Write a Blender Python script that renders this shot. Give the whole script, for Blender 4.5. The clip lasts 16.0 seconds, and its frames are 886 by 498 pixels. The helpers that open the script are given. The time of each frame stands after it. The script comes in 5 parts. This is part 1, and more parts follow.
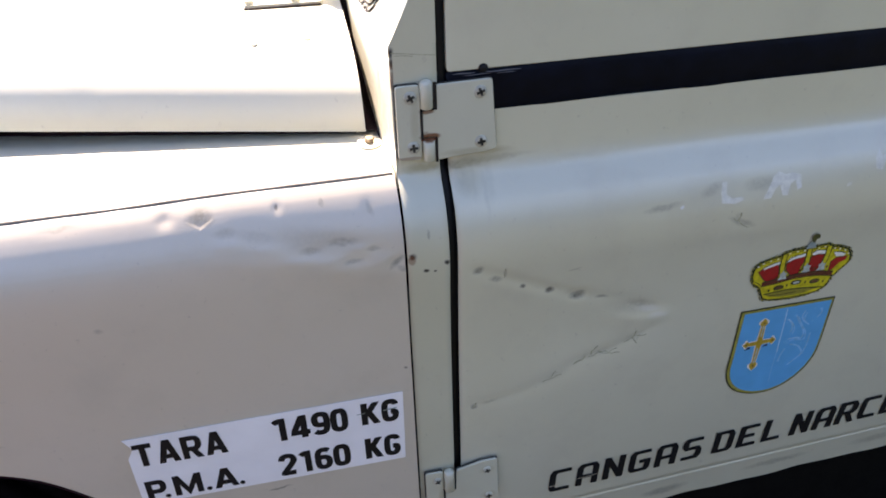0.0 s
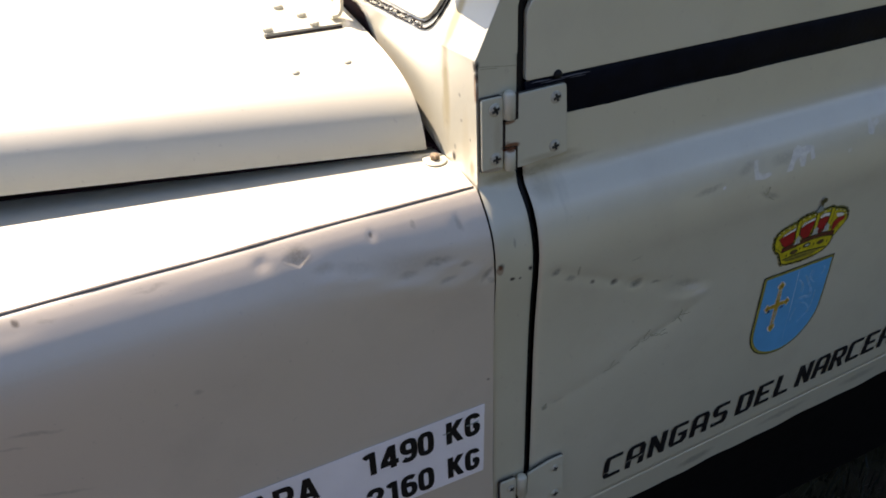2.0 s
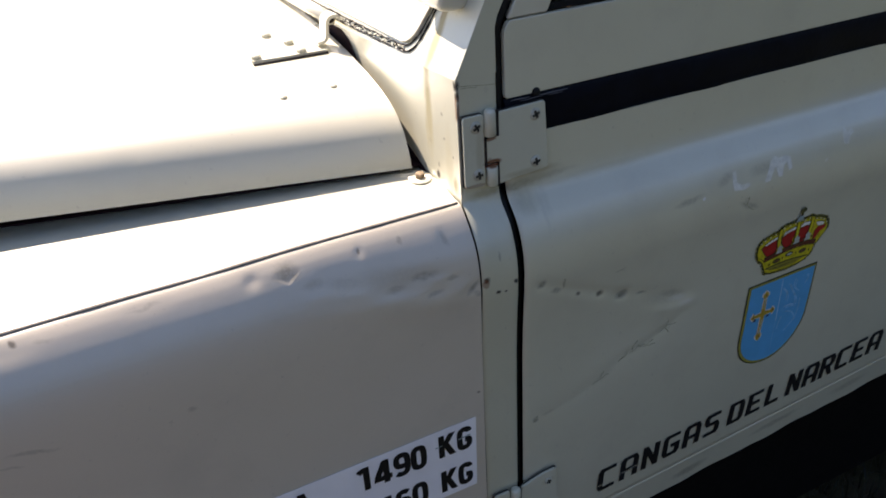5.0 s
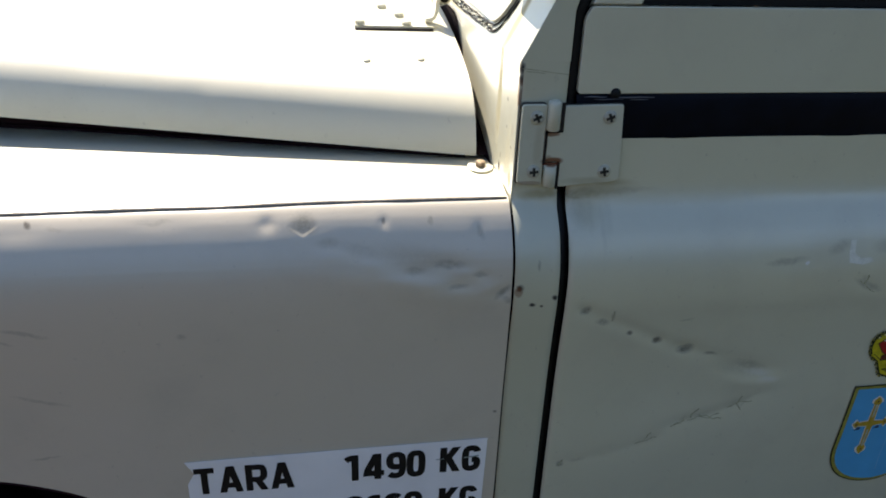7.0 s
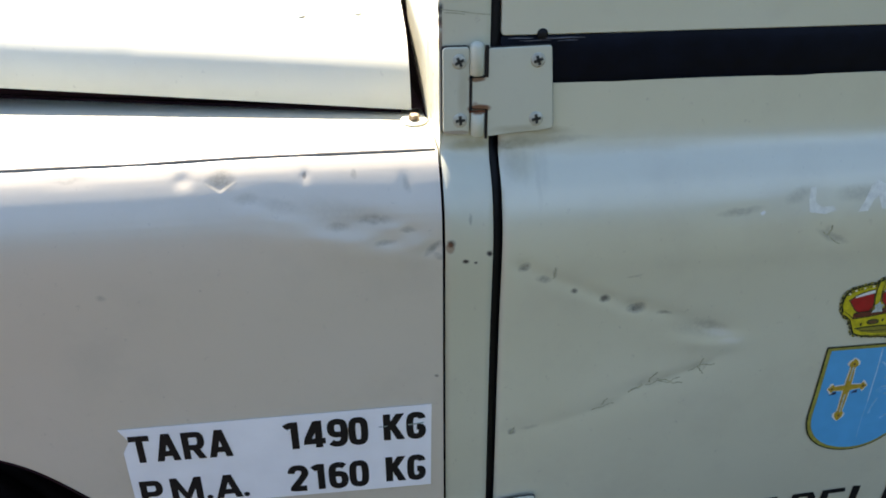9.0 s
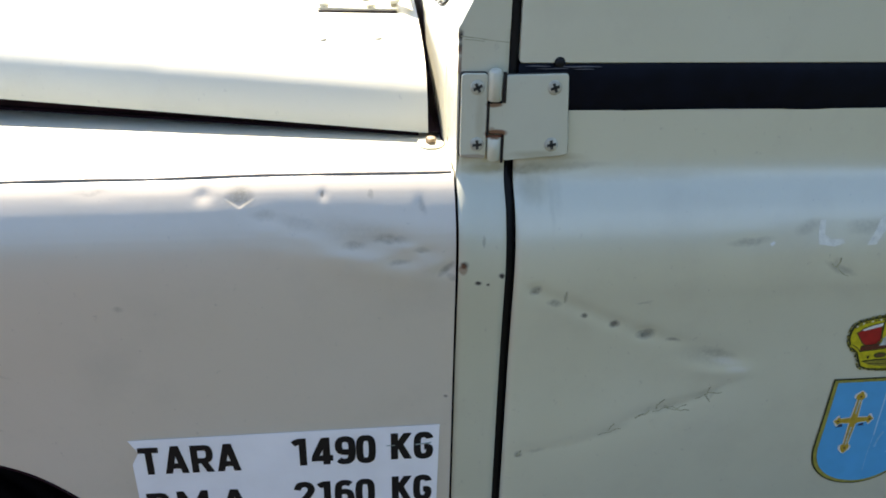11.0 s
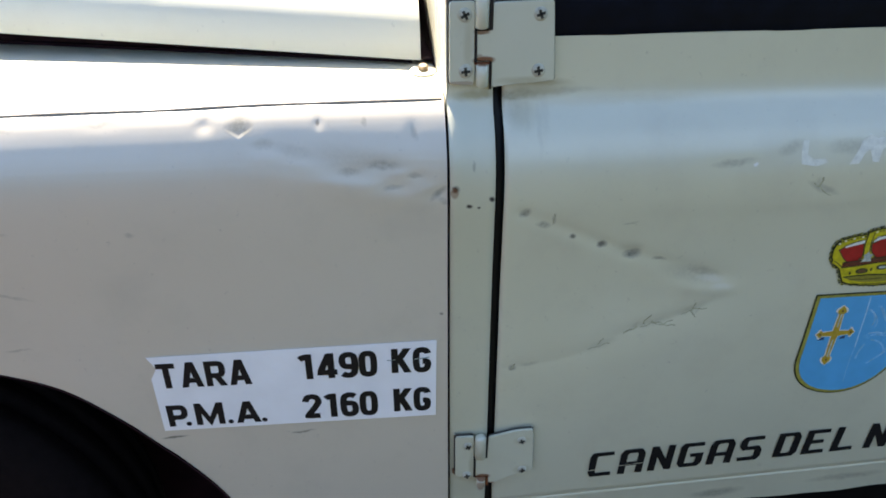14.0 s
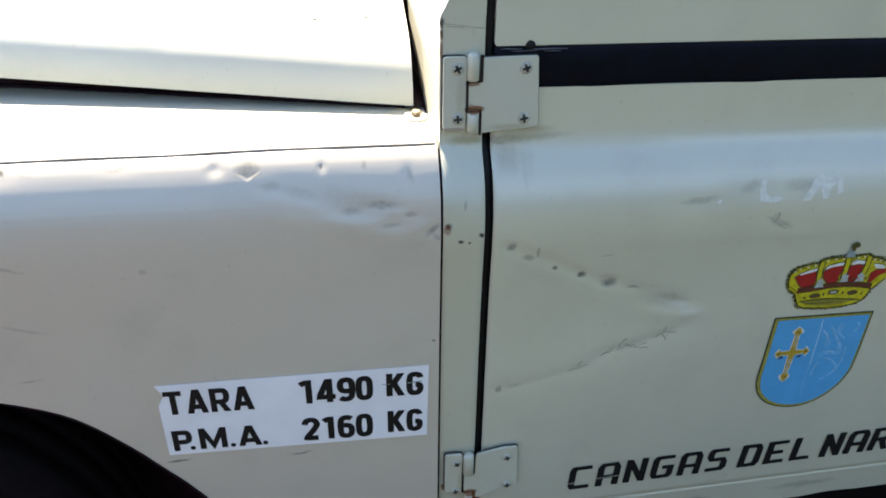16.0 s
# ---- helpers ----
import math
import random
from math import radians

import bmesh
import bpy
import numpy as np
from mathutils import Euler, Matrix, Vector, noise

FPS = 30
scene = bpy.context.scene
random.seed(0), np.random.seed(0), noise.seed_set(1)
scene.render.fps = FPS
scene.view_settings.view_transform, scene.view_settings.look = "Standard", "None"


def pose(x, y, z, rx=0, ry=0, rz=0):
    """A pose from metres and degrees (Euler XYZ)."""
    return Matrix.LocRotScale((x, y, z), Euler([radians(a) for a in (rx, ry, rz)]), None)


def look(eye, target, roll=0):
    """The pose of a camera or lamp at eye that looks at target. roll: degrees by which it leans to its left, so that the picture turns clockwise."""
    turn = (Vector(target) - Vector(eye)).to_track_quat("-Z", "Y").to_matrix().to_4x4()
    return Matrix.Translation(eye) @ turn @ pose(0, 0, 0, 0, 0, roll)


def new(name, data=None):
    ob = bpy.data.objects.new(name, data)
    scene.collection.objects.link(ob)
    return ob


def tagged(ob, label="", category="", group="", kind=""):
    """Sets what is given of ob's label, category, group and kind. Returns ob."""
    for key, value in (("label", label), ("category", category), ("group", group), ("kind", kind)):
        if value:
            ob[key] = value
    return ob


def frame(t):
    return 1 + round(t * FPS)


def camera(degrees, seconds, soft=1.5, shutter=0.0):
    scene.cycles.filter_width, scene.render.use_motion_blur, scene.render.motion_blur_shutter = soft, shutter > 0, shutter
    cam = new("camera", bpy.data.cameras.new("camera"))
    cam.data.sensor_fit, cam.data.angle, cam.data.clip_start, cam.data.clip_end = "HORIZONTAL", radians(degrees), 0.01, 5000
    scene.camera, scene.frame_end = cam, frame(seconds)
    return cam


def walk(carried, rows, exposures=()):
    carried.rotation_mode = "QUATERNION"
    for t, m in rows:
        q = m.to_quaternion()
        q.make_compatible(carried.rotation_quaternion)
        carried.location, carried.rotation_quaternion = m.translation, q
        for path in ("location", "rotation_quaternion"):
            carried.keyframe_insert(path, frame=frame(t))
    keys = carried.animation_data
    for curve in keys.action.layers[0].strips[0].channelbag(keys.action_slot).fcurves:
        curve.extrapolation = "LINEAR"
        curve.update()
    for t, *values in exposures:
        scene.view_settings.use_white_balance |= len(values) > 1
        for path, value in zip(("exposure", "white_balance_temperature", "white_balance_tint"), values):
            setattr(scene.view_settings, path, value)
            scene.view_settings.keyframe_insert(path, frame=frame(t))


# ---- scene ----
cam = camera(58.8, 16.0, soft=1.75)
PATH = [
    (0, (0.013, -0.054, 1.445), (0.344, 1.606, 0.38), -1.9),
    (0.2, (-0.033, -0.041, 1.449), (0.428, 1.617, 0.431), -0.5),
    (0.3, (-0.048, -0.035, 1.458), (0.482, 1.614, 0.459), -0.6),
    (0.5, (-0.1, -0.034, 1.47), (0.539, 1.57, 0.459), -2.4),
    (0.6, (-0.134, -0.034, 1.468), (0.552, 1.549, 0.456), -2.9),
    (0.8, (-0.192, -0.024, 1.469), (0.526, 1.535, 0.443), -2.2),
    (1, (-0.224, -0.004, 1.478), (0.479, 1.587, 0.492), -1.7),
    (1.2, (-0.229, 0.018, 1.472), (0.443, 1.574, 0.410), -1.4),
    (1.5, (-0.225, 0.04, 1.454), (0.477, 1.572, 0.378), -1.2),
    (1.7, (-0.220, 0.038, 1.454), (0.498, 1.595, 0.424), -1.9),
    (2, (-0.219, 0.024, 1.453), (0.487, 1.573, 0.404), -2.6),
    (2.2, (-0.224, 0.013, 1.449), (0.468, 1.558, 0.385), -3.1),
    (2.5, (-0.238, 0.002, 1.443), (0.451, 1.566, 0.405), -2.2),
    (2.7, (-0.244, -0.003, 1.444), (0.435, 1.571, 0.413), -2.1),
    (3, (-0.245, -0.001, 1.443), (0.448, 1.563, 0.406), -1.4),
    (3.2, (-0.246, 0.000, 1.445), (0.430, 1.568, 0.403), -1.6),
    (3.5, (-0.252, 0.006, 1.446), (0.401, 1.583, 0.404), -3.0),
    (3.7, (-0.253, 0.010, 1.446), (0.411, 1.587, 0.410), -2.7),
    (4, (-0.249, 0.012, 1.451), (0.41, 1.593, 0.418), -3.3),
    (4.2, (-0.243, 0.011, 1.451), (0.426, 1.602, 0.440), -3.2),
    (4.5, (-0.229, 0.006, 1.45), (0.489, 1.585, 0.455), -3.2),
    (4.7, (-0.223, -0.002, 1.452), (0.507, 1.572, 0.456), -3.8),
    (6.8, (-0.122, -0.006, 1.401), (0.378, 1.731, 0.544), 0.4),
    (7, (-0.069, -0.021, 1.373), (0.231, 1.749, 0.491), 2.2),
    (7.2, (-0.026, -0.037, 1.347), (0.197, 1.723, 0.424), 3.4),
    (7.5, (0.002, -0.07, 1.328), (0.192, 1.675, 0.369), 3.8),
    (7.6, (0.014, -0.078, 1.322), (0.204, 1.667, 0.364), 2.7),
    (7.8, (0.030, -0.068, 1.322), (0.249, 1.669, 0.354), 1.1),
    (8, (0.034, -0.046, 1.321), (0.272, 1.684, 0.345), 0.6),
    (8.2, (0.039, -0.022, 1.323), (0.268, 1.717, 0.362), 0.3),
    (8.5, (0.033, -0.01, 1.32), (0.248, 1.76, 0.414), 0.4),
    (8.7, (0.029, -0.017, 1.319), (0.222, 1.755, 0.413), -0.2),
    (9, (0.037, -0.024, 1.326), (0.232, 1.756, 0.436), -0.4),
    (9.2, (0.039, -0.029, 1.324), (0.207, 1.758, 0.442), -0.9),
    (9.5, (0.039, -0.029, 1.324), (0.214, 1.763, 0.453), 0.0),
    (9.7, (0.039, -0.030, 1.326), (0.216, 1.771, 0.475), 0.2),
    (10, (0.04, -0.035, 1.326), (0.212, 1.771, 0.484), 0.5),
    (10.2, (0.037, -0.036, 1.325), (0.212, 1.775, 0.496), 0.8),
    (12.3, (0.023, -0.029, 1.333), (0.217, 1.738, 0.415), 1.2),
    (12.5, (0.022, -0.033, 1.333), (0.209, 1.716, 0.382), 1.1),
    (12.8, (0.021, -0.035, 1.334), (0.193, 1.699, 0.353), 0.9),
    (13, (0.022, -0.04, 1.335), (0.208, 1.677, 0.327), 1.7),
    (13.2, (0.028, -0.044, 1.336), (0.202, 1.660, 0.305), 0.5),
    (13.5, (0.036, -0.051, 1.337), (0.234, 1.672, 0.34), 1.1),
    (13.8, (0.046, -0.058, 1.338), (0.255, 1.637, 0.297), 2),
    (14, (0.051, -0.066, 1.343), (0.18, 1.658, 0.337), -0.4),
    (14.2, (0.053, -0.076, 1.351), (0.175, 1.665, 0.375), -0.7),
    (14.5, (0.036, -0.092, 1.366), (0.243, 1.66, 0.423), 0.2),
    (14.7, (0.013, -0.102, 1.377), (0.244, 1.618, 0.383), -0.7),
    (15, (-0.02, -0.102, 1.385), (0.278, 1.612, 0.397), 0.2),
    (15.2, (-0.036, -0.102, 1.385), (0.266, 1.611, 0.398), 1.1),
    (15.5, (-0.042, -0.104, 1.389), (0.276, 1.61, 0.408), 2.3),
    (15.7, (-0.033, -0.105, 1.388), (0.294, 1.611, 0.415), 3.5),
    (16, (0.014, -0.107, 1.392), (0.242, 1.624, 0.416), 0.7),
]
EXPOSURES = [(0.0, 2.76, 8600, 26), (0.5, 2.48, 8600, 26), (1.0, 2.23, 8600, 26), (1.5, 1.81, 8600, 25), (3.5, 1.69, 8330, 23), (4.7, 1.67, 8180, 22), (6.8, 1.68, 7940, 14), (7.0, 1.71, 7940, 13), (7.5, 1.81, 7940, 12), (8.0, 2.65, 8200, 13), (8.5, 2.61, 8200, 13), (9.0, 2.67, 8200, 13), (10.2, 2.67, 8200, 13), (12.5, 2.46, 8200, 13), (13.0, 2.63, 8200, 13), (14.5, 2.83, 8200, 13), (16.0, 2.83, 8200, 13)]
walk(cam, [(t, look(eye, target, roll)) for t, eye, target, roll in PATH], EXPOSURES)


# ---- light ----
SUN_DIR = Vector((-0.24, 0.51, 0.72)).normalized()
world = bpy.data.worlds.new("sky")
scene.world = world
world.use_nodes = True
wn, wl = world.node_tree.nodes, world.node_tree.links
sky = wn.new("ShaderNodeTexSky")
sky.sky_type = "NISHITA"
sky.sun_disc = False
sky.sun_elevation = math.asin(SUN_DIR.z)
sky.sun_rotation = math.atan2(SUN_DIR.x, SUN_DIR.y)
sky.dust_density, sky.ozone_density = 0.3, 5.5
wn["Background"].inputs["Strength"].default_value = 0.072
wl.new(sky.outputs["Color"], wn["Background"].inputs["Color"])
sun_data = bpy.data.lights.new("sun", "SUN")
sun_data.energy, sun_data.angle, sun_data.color = 3.7, radians(0.53), (1.0, 0.985, 0.96)
sun = new("sun", sun_data)
sun.matrix_world = look(SUN_DIR * 30, (0, 0, 0))


# ---- materials ----
def material(name):
    m = bpy.data.materials.new(name)
    m.use_nodes = True
    return m, m.node_tree.nodes, m.node_tree.links, m.node_tree.nodes["Principled BSDF"]


def noise_node(n, l, coord, scale, detail=3.0, rough=0.55):
    t = n.new("ShaderNodeTexNoise")
    t.inputs["Scale"].default_value, t.inputs["Detail"].default_value = scale, detail
    t.inputs["Roughness"].default_value = rough
    l.new(coord, t.inputs["Vector"])
    return t


def ramp_node(n, l, value, stops):
    r = n.new("ShaderNodeValToRGB")
    while len(r.color_ramp.elements) < len(stops):
        r.color_ramp.elements.new(0.5)
    for e, (p, c) in zip(r.color_ramp.elements, stops):
        e.position, e.color = p, (*c, 1) if len(c) == 3 else c
    l.new(value, r.inputs["Fac"])
    return r


def mix_node(n, l, fac, a, b, mode="MIX"):
    m = n.new("ShaderNodeMix")
    m.data_type, m.blend_type = "RGBA", mode
    for key, v in (("Factor", fac), ("A", a), ("B", b)):
        s = [i for i in m.inputs if i.name == key and i.type == ("VALUE" if key == "Factor" else "RGBA")][0]
        if isinstance(v, bpy.types.NodeSocket):
            l.new(v, s)
        else:
            s.default_value = v if key == "Factor" else (*v, 1)
    return [o for o in m.outputs if o.type == "RGBA"][0]


def math_node(n, l, op, a, b):
    m = n.new("ShaderNodeMath")
    m.operation = op
    for i, v in enumerate((a, b)):
        if isinstance(v, bpy.types.NodeSocket):
            l.new(v, m.inputs[i])
        else:
            m.inputs[i].default_value = v
    return m.outputs[0]


def simple(name, color, rough=0.5, metal=0.0, vary=0.12, scale=60.0, bump=0.0, coat=0.0, spec=0.5):
    m, n, l, b = material(name)
    tc = n.new("ShaderNodeTexCoord").outputs["Object"]
    nz = noise_node(n, l, tc, scale, 4.0)
    dark = tuple(c * (1 - vary) for c in color)
    lite = tuple(min(1.0, c * (1 + vary)) for c in color)
    r = ramp_node(n, l, nz.outputs["Fac"], [(0.3, dark), (0.7, lite)])
    l.new(r.outputs["Color"], b.inputs["Base Color"])
    n2 = noise_node(n, l, tc, scale * 4, 3.0)
    l.new(math_node(n, l, "ADD", math_node(n, l, "MULTIPLY", n2.outputs["Fac"], 0.2), rough - 0.1), b.inputs["Roughness"])
    b.inputs["Metallic"].default_value = metal
    b.inputs["Coat Weight"].default_value = coat
    b.inputs["Specular IOR Level"].default_value = spec
    if bump:
        bp = n.new("ShaderNodeBump")
        bp.inputs["Strength"].default_value, bp.inputs["Distance"].default_value = bump, 0.001
        l.new(n2.outputs["Fac"], bp.inputs["Height"])
        l.new(bp.outputs["Normal"], b.inputs["Normal"])
    return m


MARK_COLORS = {
    # Dark tone for scuffs and for shade painted into a dent.
    "scuff_and_shade": (0.145, 0.142, 0.112),
    "chip": (0.035, 0.028, 0.024),
    "rust": (0.20, 0.070, 0.020),
    "grime": (0.40, 0.36, 0.22),
    "pale": (0.80, 0.82, 0.84),
}


def paint(name, base=(0.61, 0.59, 0.462), rough=0.33, marks=(), grime=0.25, wander=0.007, dull=1.25):
    """Aged cream enamel. marks: (kind, centre, radii, turn about y, strength), ragged blots of wear and some painted
    shade.
    """
    m, n, l, b = material(name)
    tc = n.new("ShaderNodeTexCoord").outputs["Object"]
    big = noise_node(n, l, tc, 3.2, 4.0)
    small = noise_node(n, l, tc, 120.0, 5.0, 0.7)
    col = ramp_node(n, l, big.outputs["Fac"], [(0.25, tuple(c * 0.93 for c in base)), (0.5, base), (0.75, tuple(min(1, c * k) for c, k in zip(base, (1.04, 1.05, 1.09))))]).outputs["Color"]
    speck = ramp_node(n, l, small.outputs["Fac"], [(0.28, (1, 1, 1)), (0.36, (0, 0, 0))])
    col = mix_node(n, l, math_node(n, l, "MULTIPLY", speck.outputs["Color"], 0.35), col, (0.25, 0.23, 0.19))
    dirt = noise_node(n, l, tc, 14.0, 6.0, 0.65)
    haze = ramp_node(n, l, dirt.outputs["Fac"], [(0.5, (0, 0, 0)), (0.8, (1, 1, 1))])
    col = mix_node(n, l, math_node(n, l, "MULTIPLY", haze.outputs["Color"], grime), col, (0.40, 0.37, 0.29))
    wob = noise_node(n, l, tc, 75.0, 3.0)
    off = n.new("ShaderNodeVectorMath")
    off.operation = "MULTIPLY_ADD"
    off.inputs[1].default_value, off.inputs[2].default_value = (wander, wander, wander), (-wander / 2, -wander / 2, -wander / 2)
    l.new(wob.outputs["Color"], off.inputs[0])
    moved = n.new("ShaderNodeVectorMath")
    l.new(tc, moved.inputs[0])
    l.new(off.outputs[0], moved.inputs[1])
    grain = ramp_node(n, l, noise_node(n, l, tc, 230.0, 4.0, 0.7).outputs["Fac"], [(0.30, (0.5, 0.5, 0.5)), (0.6, (1, 1, 1))])
    worn = None
    for kind in MARK_COLORS:
        total = None
        for k, centre, radii, turn, strength in marks:
            if k != kind:
                continue
            mp = n.new("ShaderNodeMapping")
            mp.vector_type = "TEXTURE"
            mp.inputs["Location"].default_value = centre
            mp.inputs["Rotation"].default_value = (0, radians(-turn), 0)
            mp.inputs["Scale"].default_value = radii
            l.new(moved.outputs[0], mp.inputs["Vector"])
            ln = n.new("ShaderNodeVectorMath")
            ln.operation = "LENGTH"
            l.new(mp.outputs[0], ln.inputs[0])
            mr = n.new("ShaderNodeMapRange")
            mr.inputs["From Min"].default_value, mr.inputs["From Max"].default_value = 1.0, 0.65 if kind == "rust" else 0.35
            mr.inputs["To Min"].default_value, mr.inputs["To Max"].default_value = 0.0, strength
            l.new(ln.outputs["Value"], mr.inputs["Value"])
            total = mr.outputs[0] if total is None else math_node(n, l, "MAXIMUM", total, mr.outputs[0])
        if total is not None:
            total = math_node(n, l, "MULTIPLY", total, grain.outputs["Color"]) if kind == "scuff_and_shade" else total
            col = mix_node(n, l, total, col, MARK_COLORS[kind])
            worn = total if worn is None else math_node(n, l, "MAXIMUM", worn, total)
    l.new(col, b.inputs["Base Color"])
    ro = math_node(n, l, "ADD", math_node(n, l, "MULTIPLY", dirt.outputs["Fac"], 0.16), rough - 0.08)
    if worn is not None:
        l.new(math_node(n, l, "SUBTRACT", 1.0, worn), b.inputs["Coat Weight"])
        ro = math_node(n, l, "ADD", ro, math_node(n, l, "MULTIPLY", worn, 0.35))
    l.new(ro, b.inputs["Roughness"])
    b.inputs["Coat Weight"].default_value, b.inputs["Coat IOR"].default_value = 1.0, 1.9
    l.new(math_node(n, l, "MULTIPLY", ro, dull), b.inputs["Coat Roughness"])
    bp = n.new("ShaderNodeBump")
    bp.inputs["Strength"].default_value, bp.inputs["Distance"].default_value = 0.10, 0.0008
    peel = noise_node(n, l, tc, 55.0, 3.0)
    l.new(peel.outputs["Fac"], bp.inputs["Height"])
    l.new(bp.outputs["Normal"], b.inputs["Normal"])
    return m


def flat_mark(kind, x, z, rx, rz, turn=0, s=0.7):
    return (kind, (x, 0.62, z), (rx, 0.3, rz), turn, s)


# Dark marks set on the shoulder dents.
SHOULDER_MARKS = [
    flat_mark("scuff_and_shade", 0.098, 1.0082, 0.012, 0.005, 40, 0.60), flat_mark("scuff_and_shade", 0.104, 0.9997, 0.0096, 0.0037, -20, 0.36),
    flat_mark("scuff_and_shade", 0.045, 1.0373, 0.0228, 0.0063, 0, 0.48), flat_mark("scuff_and_shade", 0.014, 1.033, 0.0144, 0.005, 0, 0.36),
    flat_mark("scuff_and_shade", 0.054, 1.0166, 0.012, 0.0037, 5, 0.40), flat_mark("scuff_and_shade", 0.075, 1.0269, 0.0084, 0.0037, 0, 0.44),
    # The mark at -0.087 paints the shade inside the diamond-shaped knock.
    flat_mark("scuff_and_shade", -0.065, 1.0598, 0.0156, 0.005, 0, 0.24), flat_mark("scuff_and_shade", -0.087, 1.074, 0.0156, 0.01, 0, 0.56),
    flat_mark("scuff_and_shade", -0.035, 1.0531, 0.0264, 0.0075, -14, 0.22), flat_mark("scuff_and_shade", 0.02, 1.0433, 0.06, 0.015, -10, 0.16),
    flat_mark("chip", -0.013, 1.0745, 0.0022, 0.003, 10, 0.55), flat_mark("scuff_and_shade", 0.077, 1.0651, 0.0036, 0.0088, 10, 0.32),
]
LOW_WING_SCUFFS = [
    flat_mark("scuff_and_shade", 0.030, 1.0749, 0.003, 0.004, 0, 0.5), flat_mark("chip", -0.322, 1.0786, 0.004, 0.004, 0, 0.7),
    flat_mark("scuff_and_shade", -0.215, 1.0778, 0.018, 0.002, 4, 0.28), flat_mark("scuff_and_shade", -0.30, 1.0758, 0.010, 0.002, 0, 0.25),
    flat_mark("scuff_and_shade", -0.204, 0.7110, 0.018, 0.0022, 3, 0.95), flat_mark("scuff_and_shade", -0.060, 0.7085, 0.016, 0.0020, 4, 0.90),
    flat_mark("scuff_and_shade", -0.333, 0.9130, 0.030, 0.0026, -18, 0.28), flat_mark("scuff_and_shade", -0.334, 0.9873, 0.026, 0.0028, -14, 0.34), flat_mark("scuff_and_shade", -0.355, 0.9791, 0.014, 0.002, -14, 0.25), flat_mark("scuff_and_shade", -0.34, 0.8450, 0.016, 0.002, 4, 0.35),
    flat_mark("scuff_and_shade", -0.20, 0.9761, 0.006, 0.004, 0, 0.35), flat_mark("chip", 0.100, 0.8650, 0.0025, 0.0025, 0, 0.6),
]
WING_MARKS = SHOULDER_MARKS + LOW_WING_SCUFFS
POST_MARKS = [
    # Dark band just below the upper hinge.
    flat_mark("scuff_and_shade", 0.1430, 1.0920, 0.018, 0.0045, 0, 0.45),
    flat_mark("chip", 0.1147, 1.0109, 0.0052, 0.0048, 0, 1.0), flat_mark("rust", 0.1140, 1.0075, 0.005, 0.006, 0, 0.6),
    flat_mark("chip", 0.1288, 0.9916, 0.0046, 0.0034, 10, 1.0), flat_mark("chip", 0.1378, 0.9895, 0.0022, 0.002, 0, 0.9),
    flat_mark("chip", 0.1498, 0.9991, 0.0034, 0.0034, 0, 1.0), flat_mark("scuff_and_shade", 0.1325, 1.0328, 0.002, 0.006, 0, 0.6),
    flat_mark("grime", 0.133, 1.0930, 0.022, 0.007, 0, 0.8), flat_mark("grime", 0.145, 1.0940, 0.012, 0.006, 0, 0.8),
    flat_mark("rust", 0.1138, 0.6240, 0.0030, 0.0060, 0, 0.9), flat_mark("chip", 0.1136, 0.6280, 0.0026, 0.0034, 0, 0.9), flat_mark("rust", 0.1484, 0.6050, 0.008, 0.012, 0, 0.5), flat_mark("grime", 0.1300, 0.6150, 0.020, 0.010, 0, 0.5),
    flat_mark("chip", 0.1092, 1.2050, 0.0022, 0.010, 0, 0.9), flat_mark("chip", 0.1095, 1.2130, 0.0040, 0.0050, 0, 1.0),
    flat_mark("rust", 0.156, 1.1350, 0.004, 0.03, 0, 0.5),
]
DOOR_DENT_MARKS = [
    flat_mark("scuff_and_shade", 0.1834, 0.9821, 0.008, 0.006, 30, 0.8), flat_mark("scuff_and_shade", 0.2035, 0.9674, 0.010, 0.0045, -10, 0.6),
    flat_mark("scuff_and_shade", 0.2145, 0.9737, 0.003, 0.008, 0, 0.5), flat_mark("chip", 0.2347, 0.9524, 0.0042, 0.0036, 0, 0.75),
    flat_mark("chip", 0.2659, 0.9408, 0.0066, 0.0046, 0, 0.8), flat_mark("scuff_and_shade", 0.2991, 0.9268, 0.012, 0.007, 0, 0.95),
    # Darker across the top of the big dent, paler along its bottom.
    flat_mark("scuff_and_shade", 0.3293, 0.9197, 0.010, 0.003, -8, 0.6), flat_mark("scuff_and_shade", 0.3767, 0.9014, 0.028, 0.008, -16, 0.40), flat_mark("scuff_and_shade", 0.3677, 0.8983, 0.042, 0.013, -14, 0.24),
    flat_mark("pale", 0.3898, 0.8912, 0.020, 0.006, -10, 0.25), flat_mark("pale", 0.4040, 0.8801, 0.016, 0.006, 0, 0.25),
    flat_mark("scuff_and_shade", 0.3761, 0.8508, 0.018, 0.007, 24, 0.2), flat_mark("scuff_and_shade", 0.3811, 0.8497, 0.003, 0.008, -20, 0.25),
]
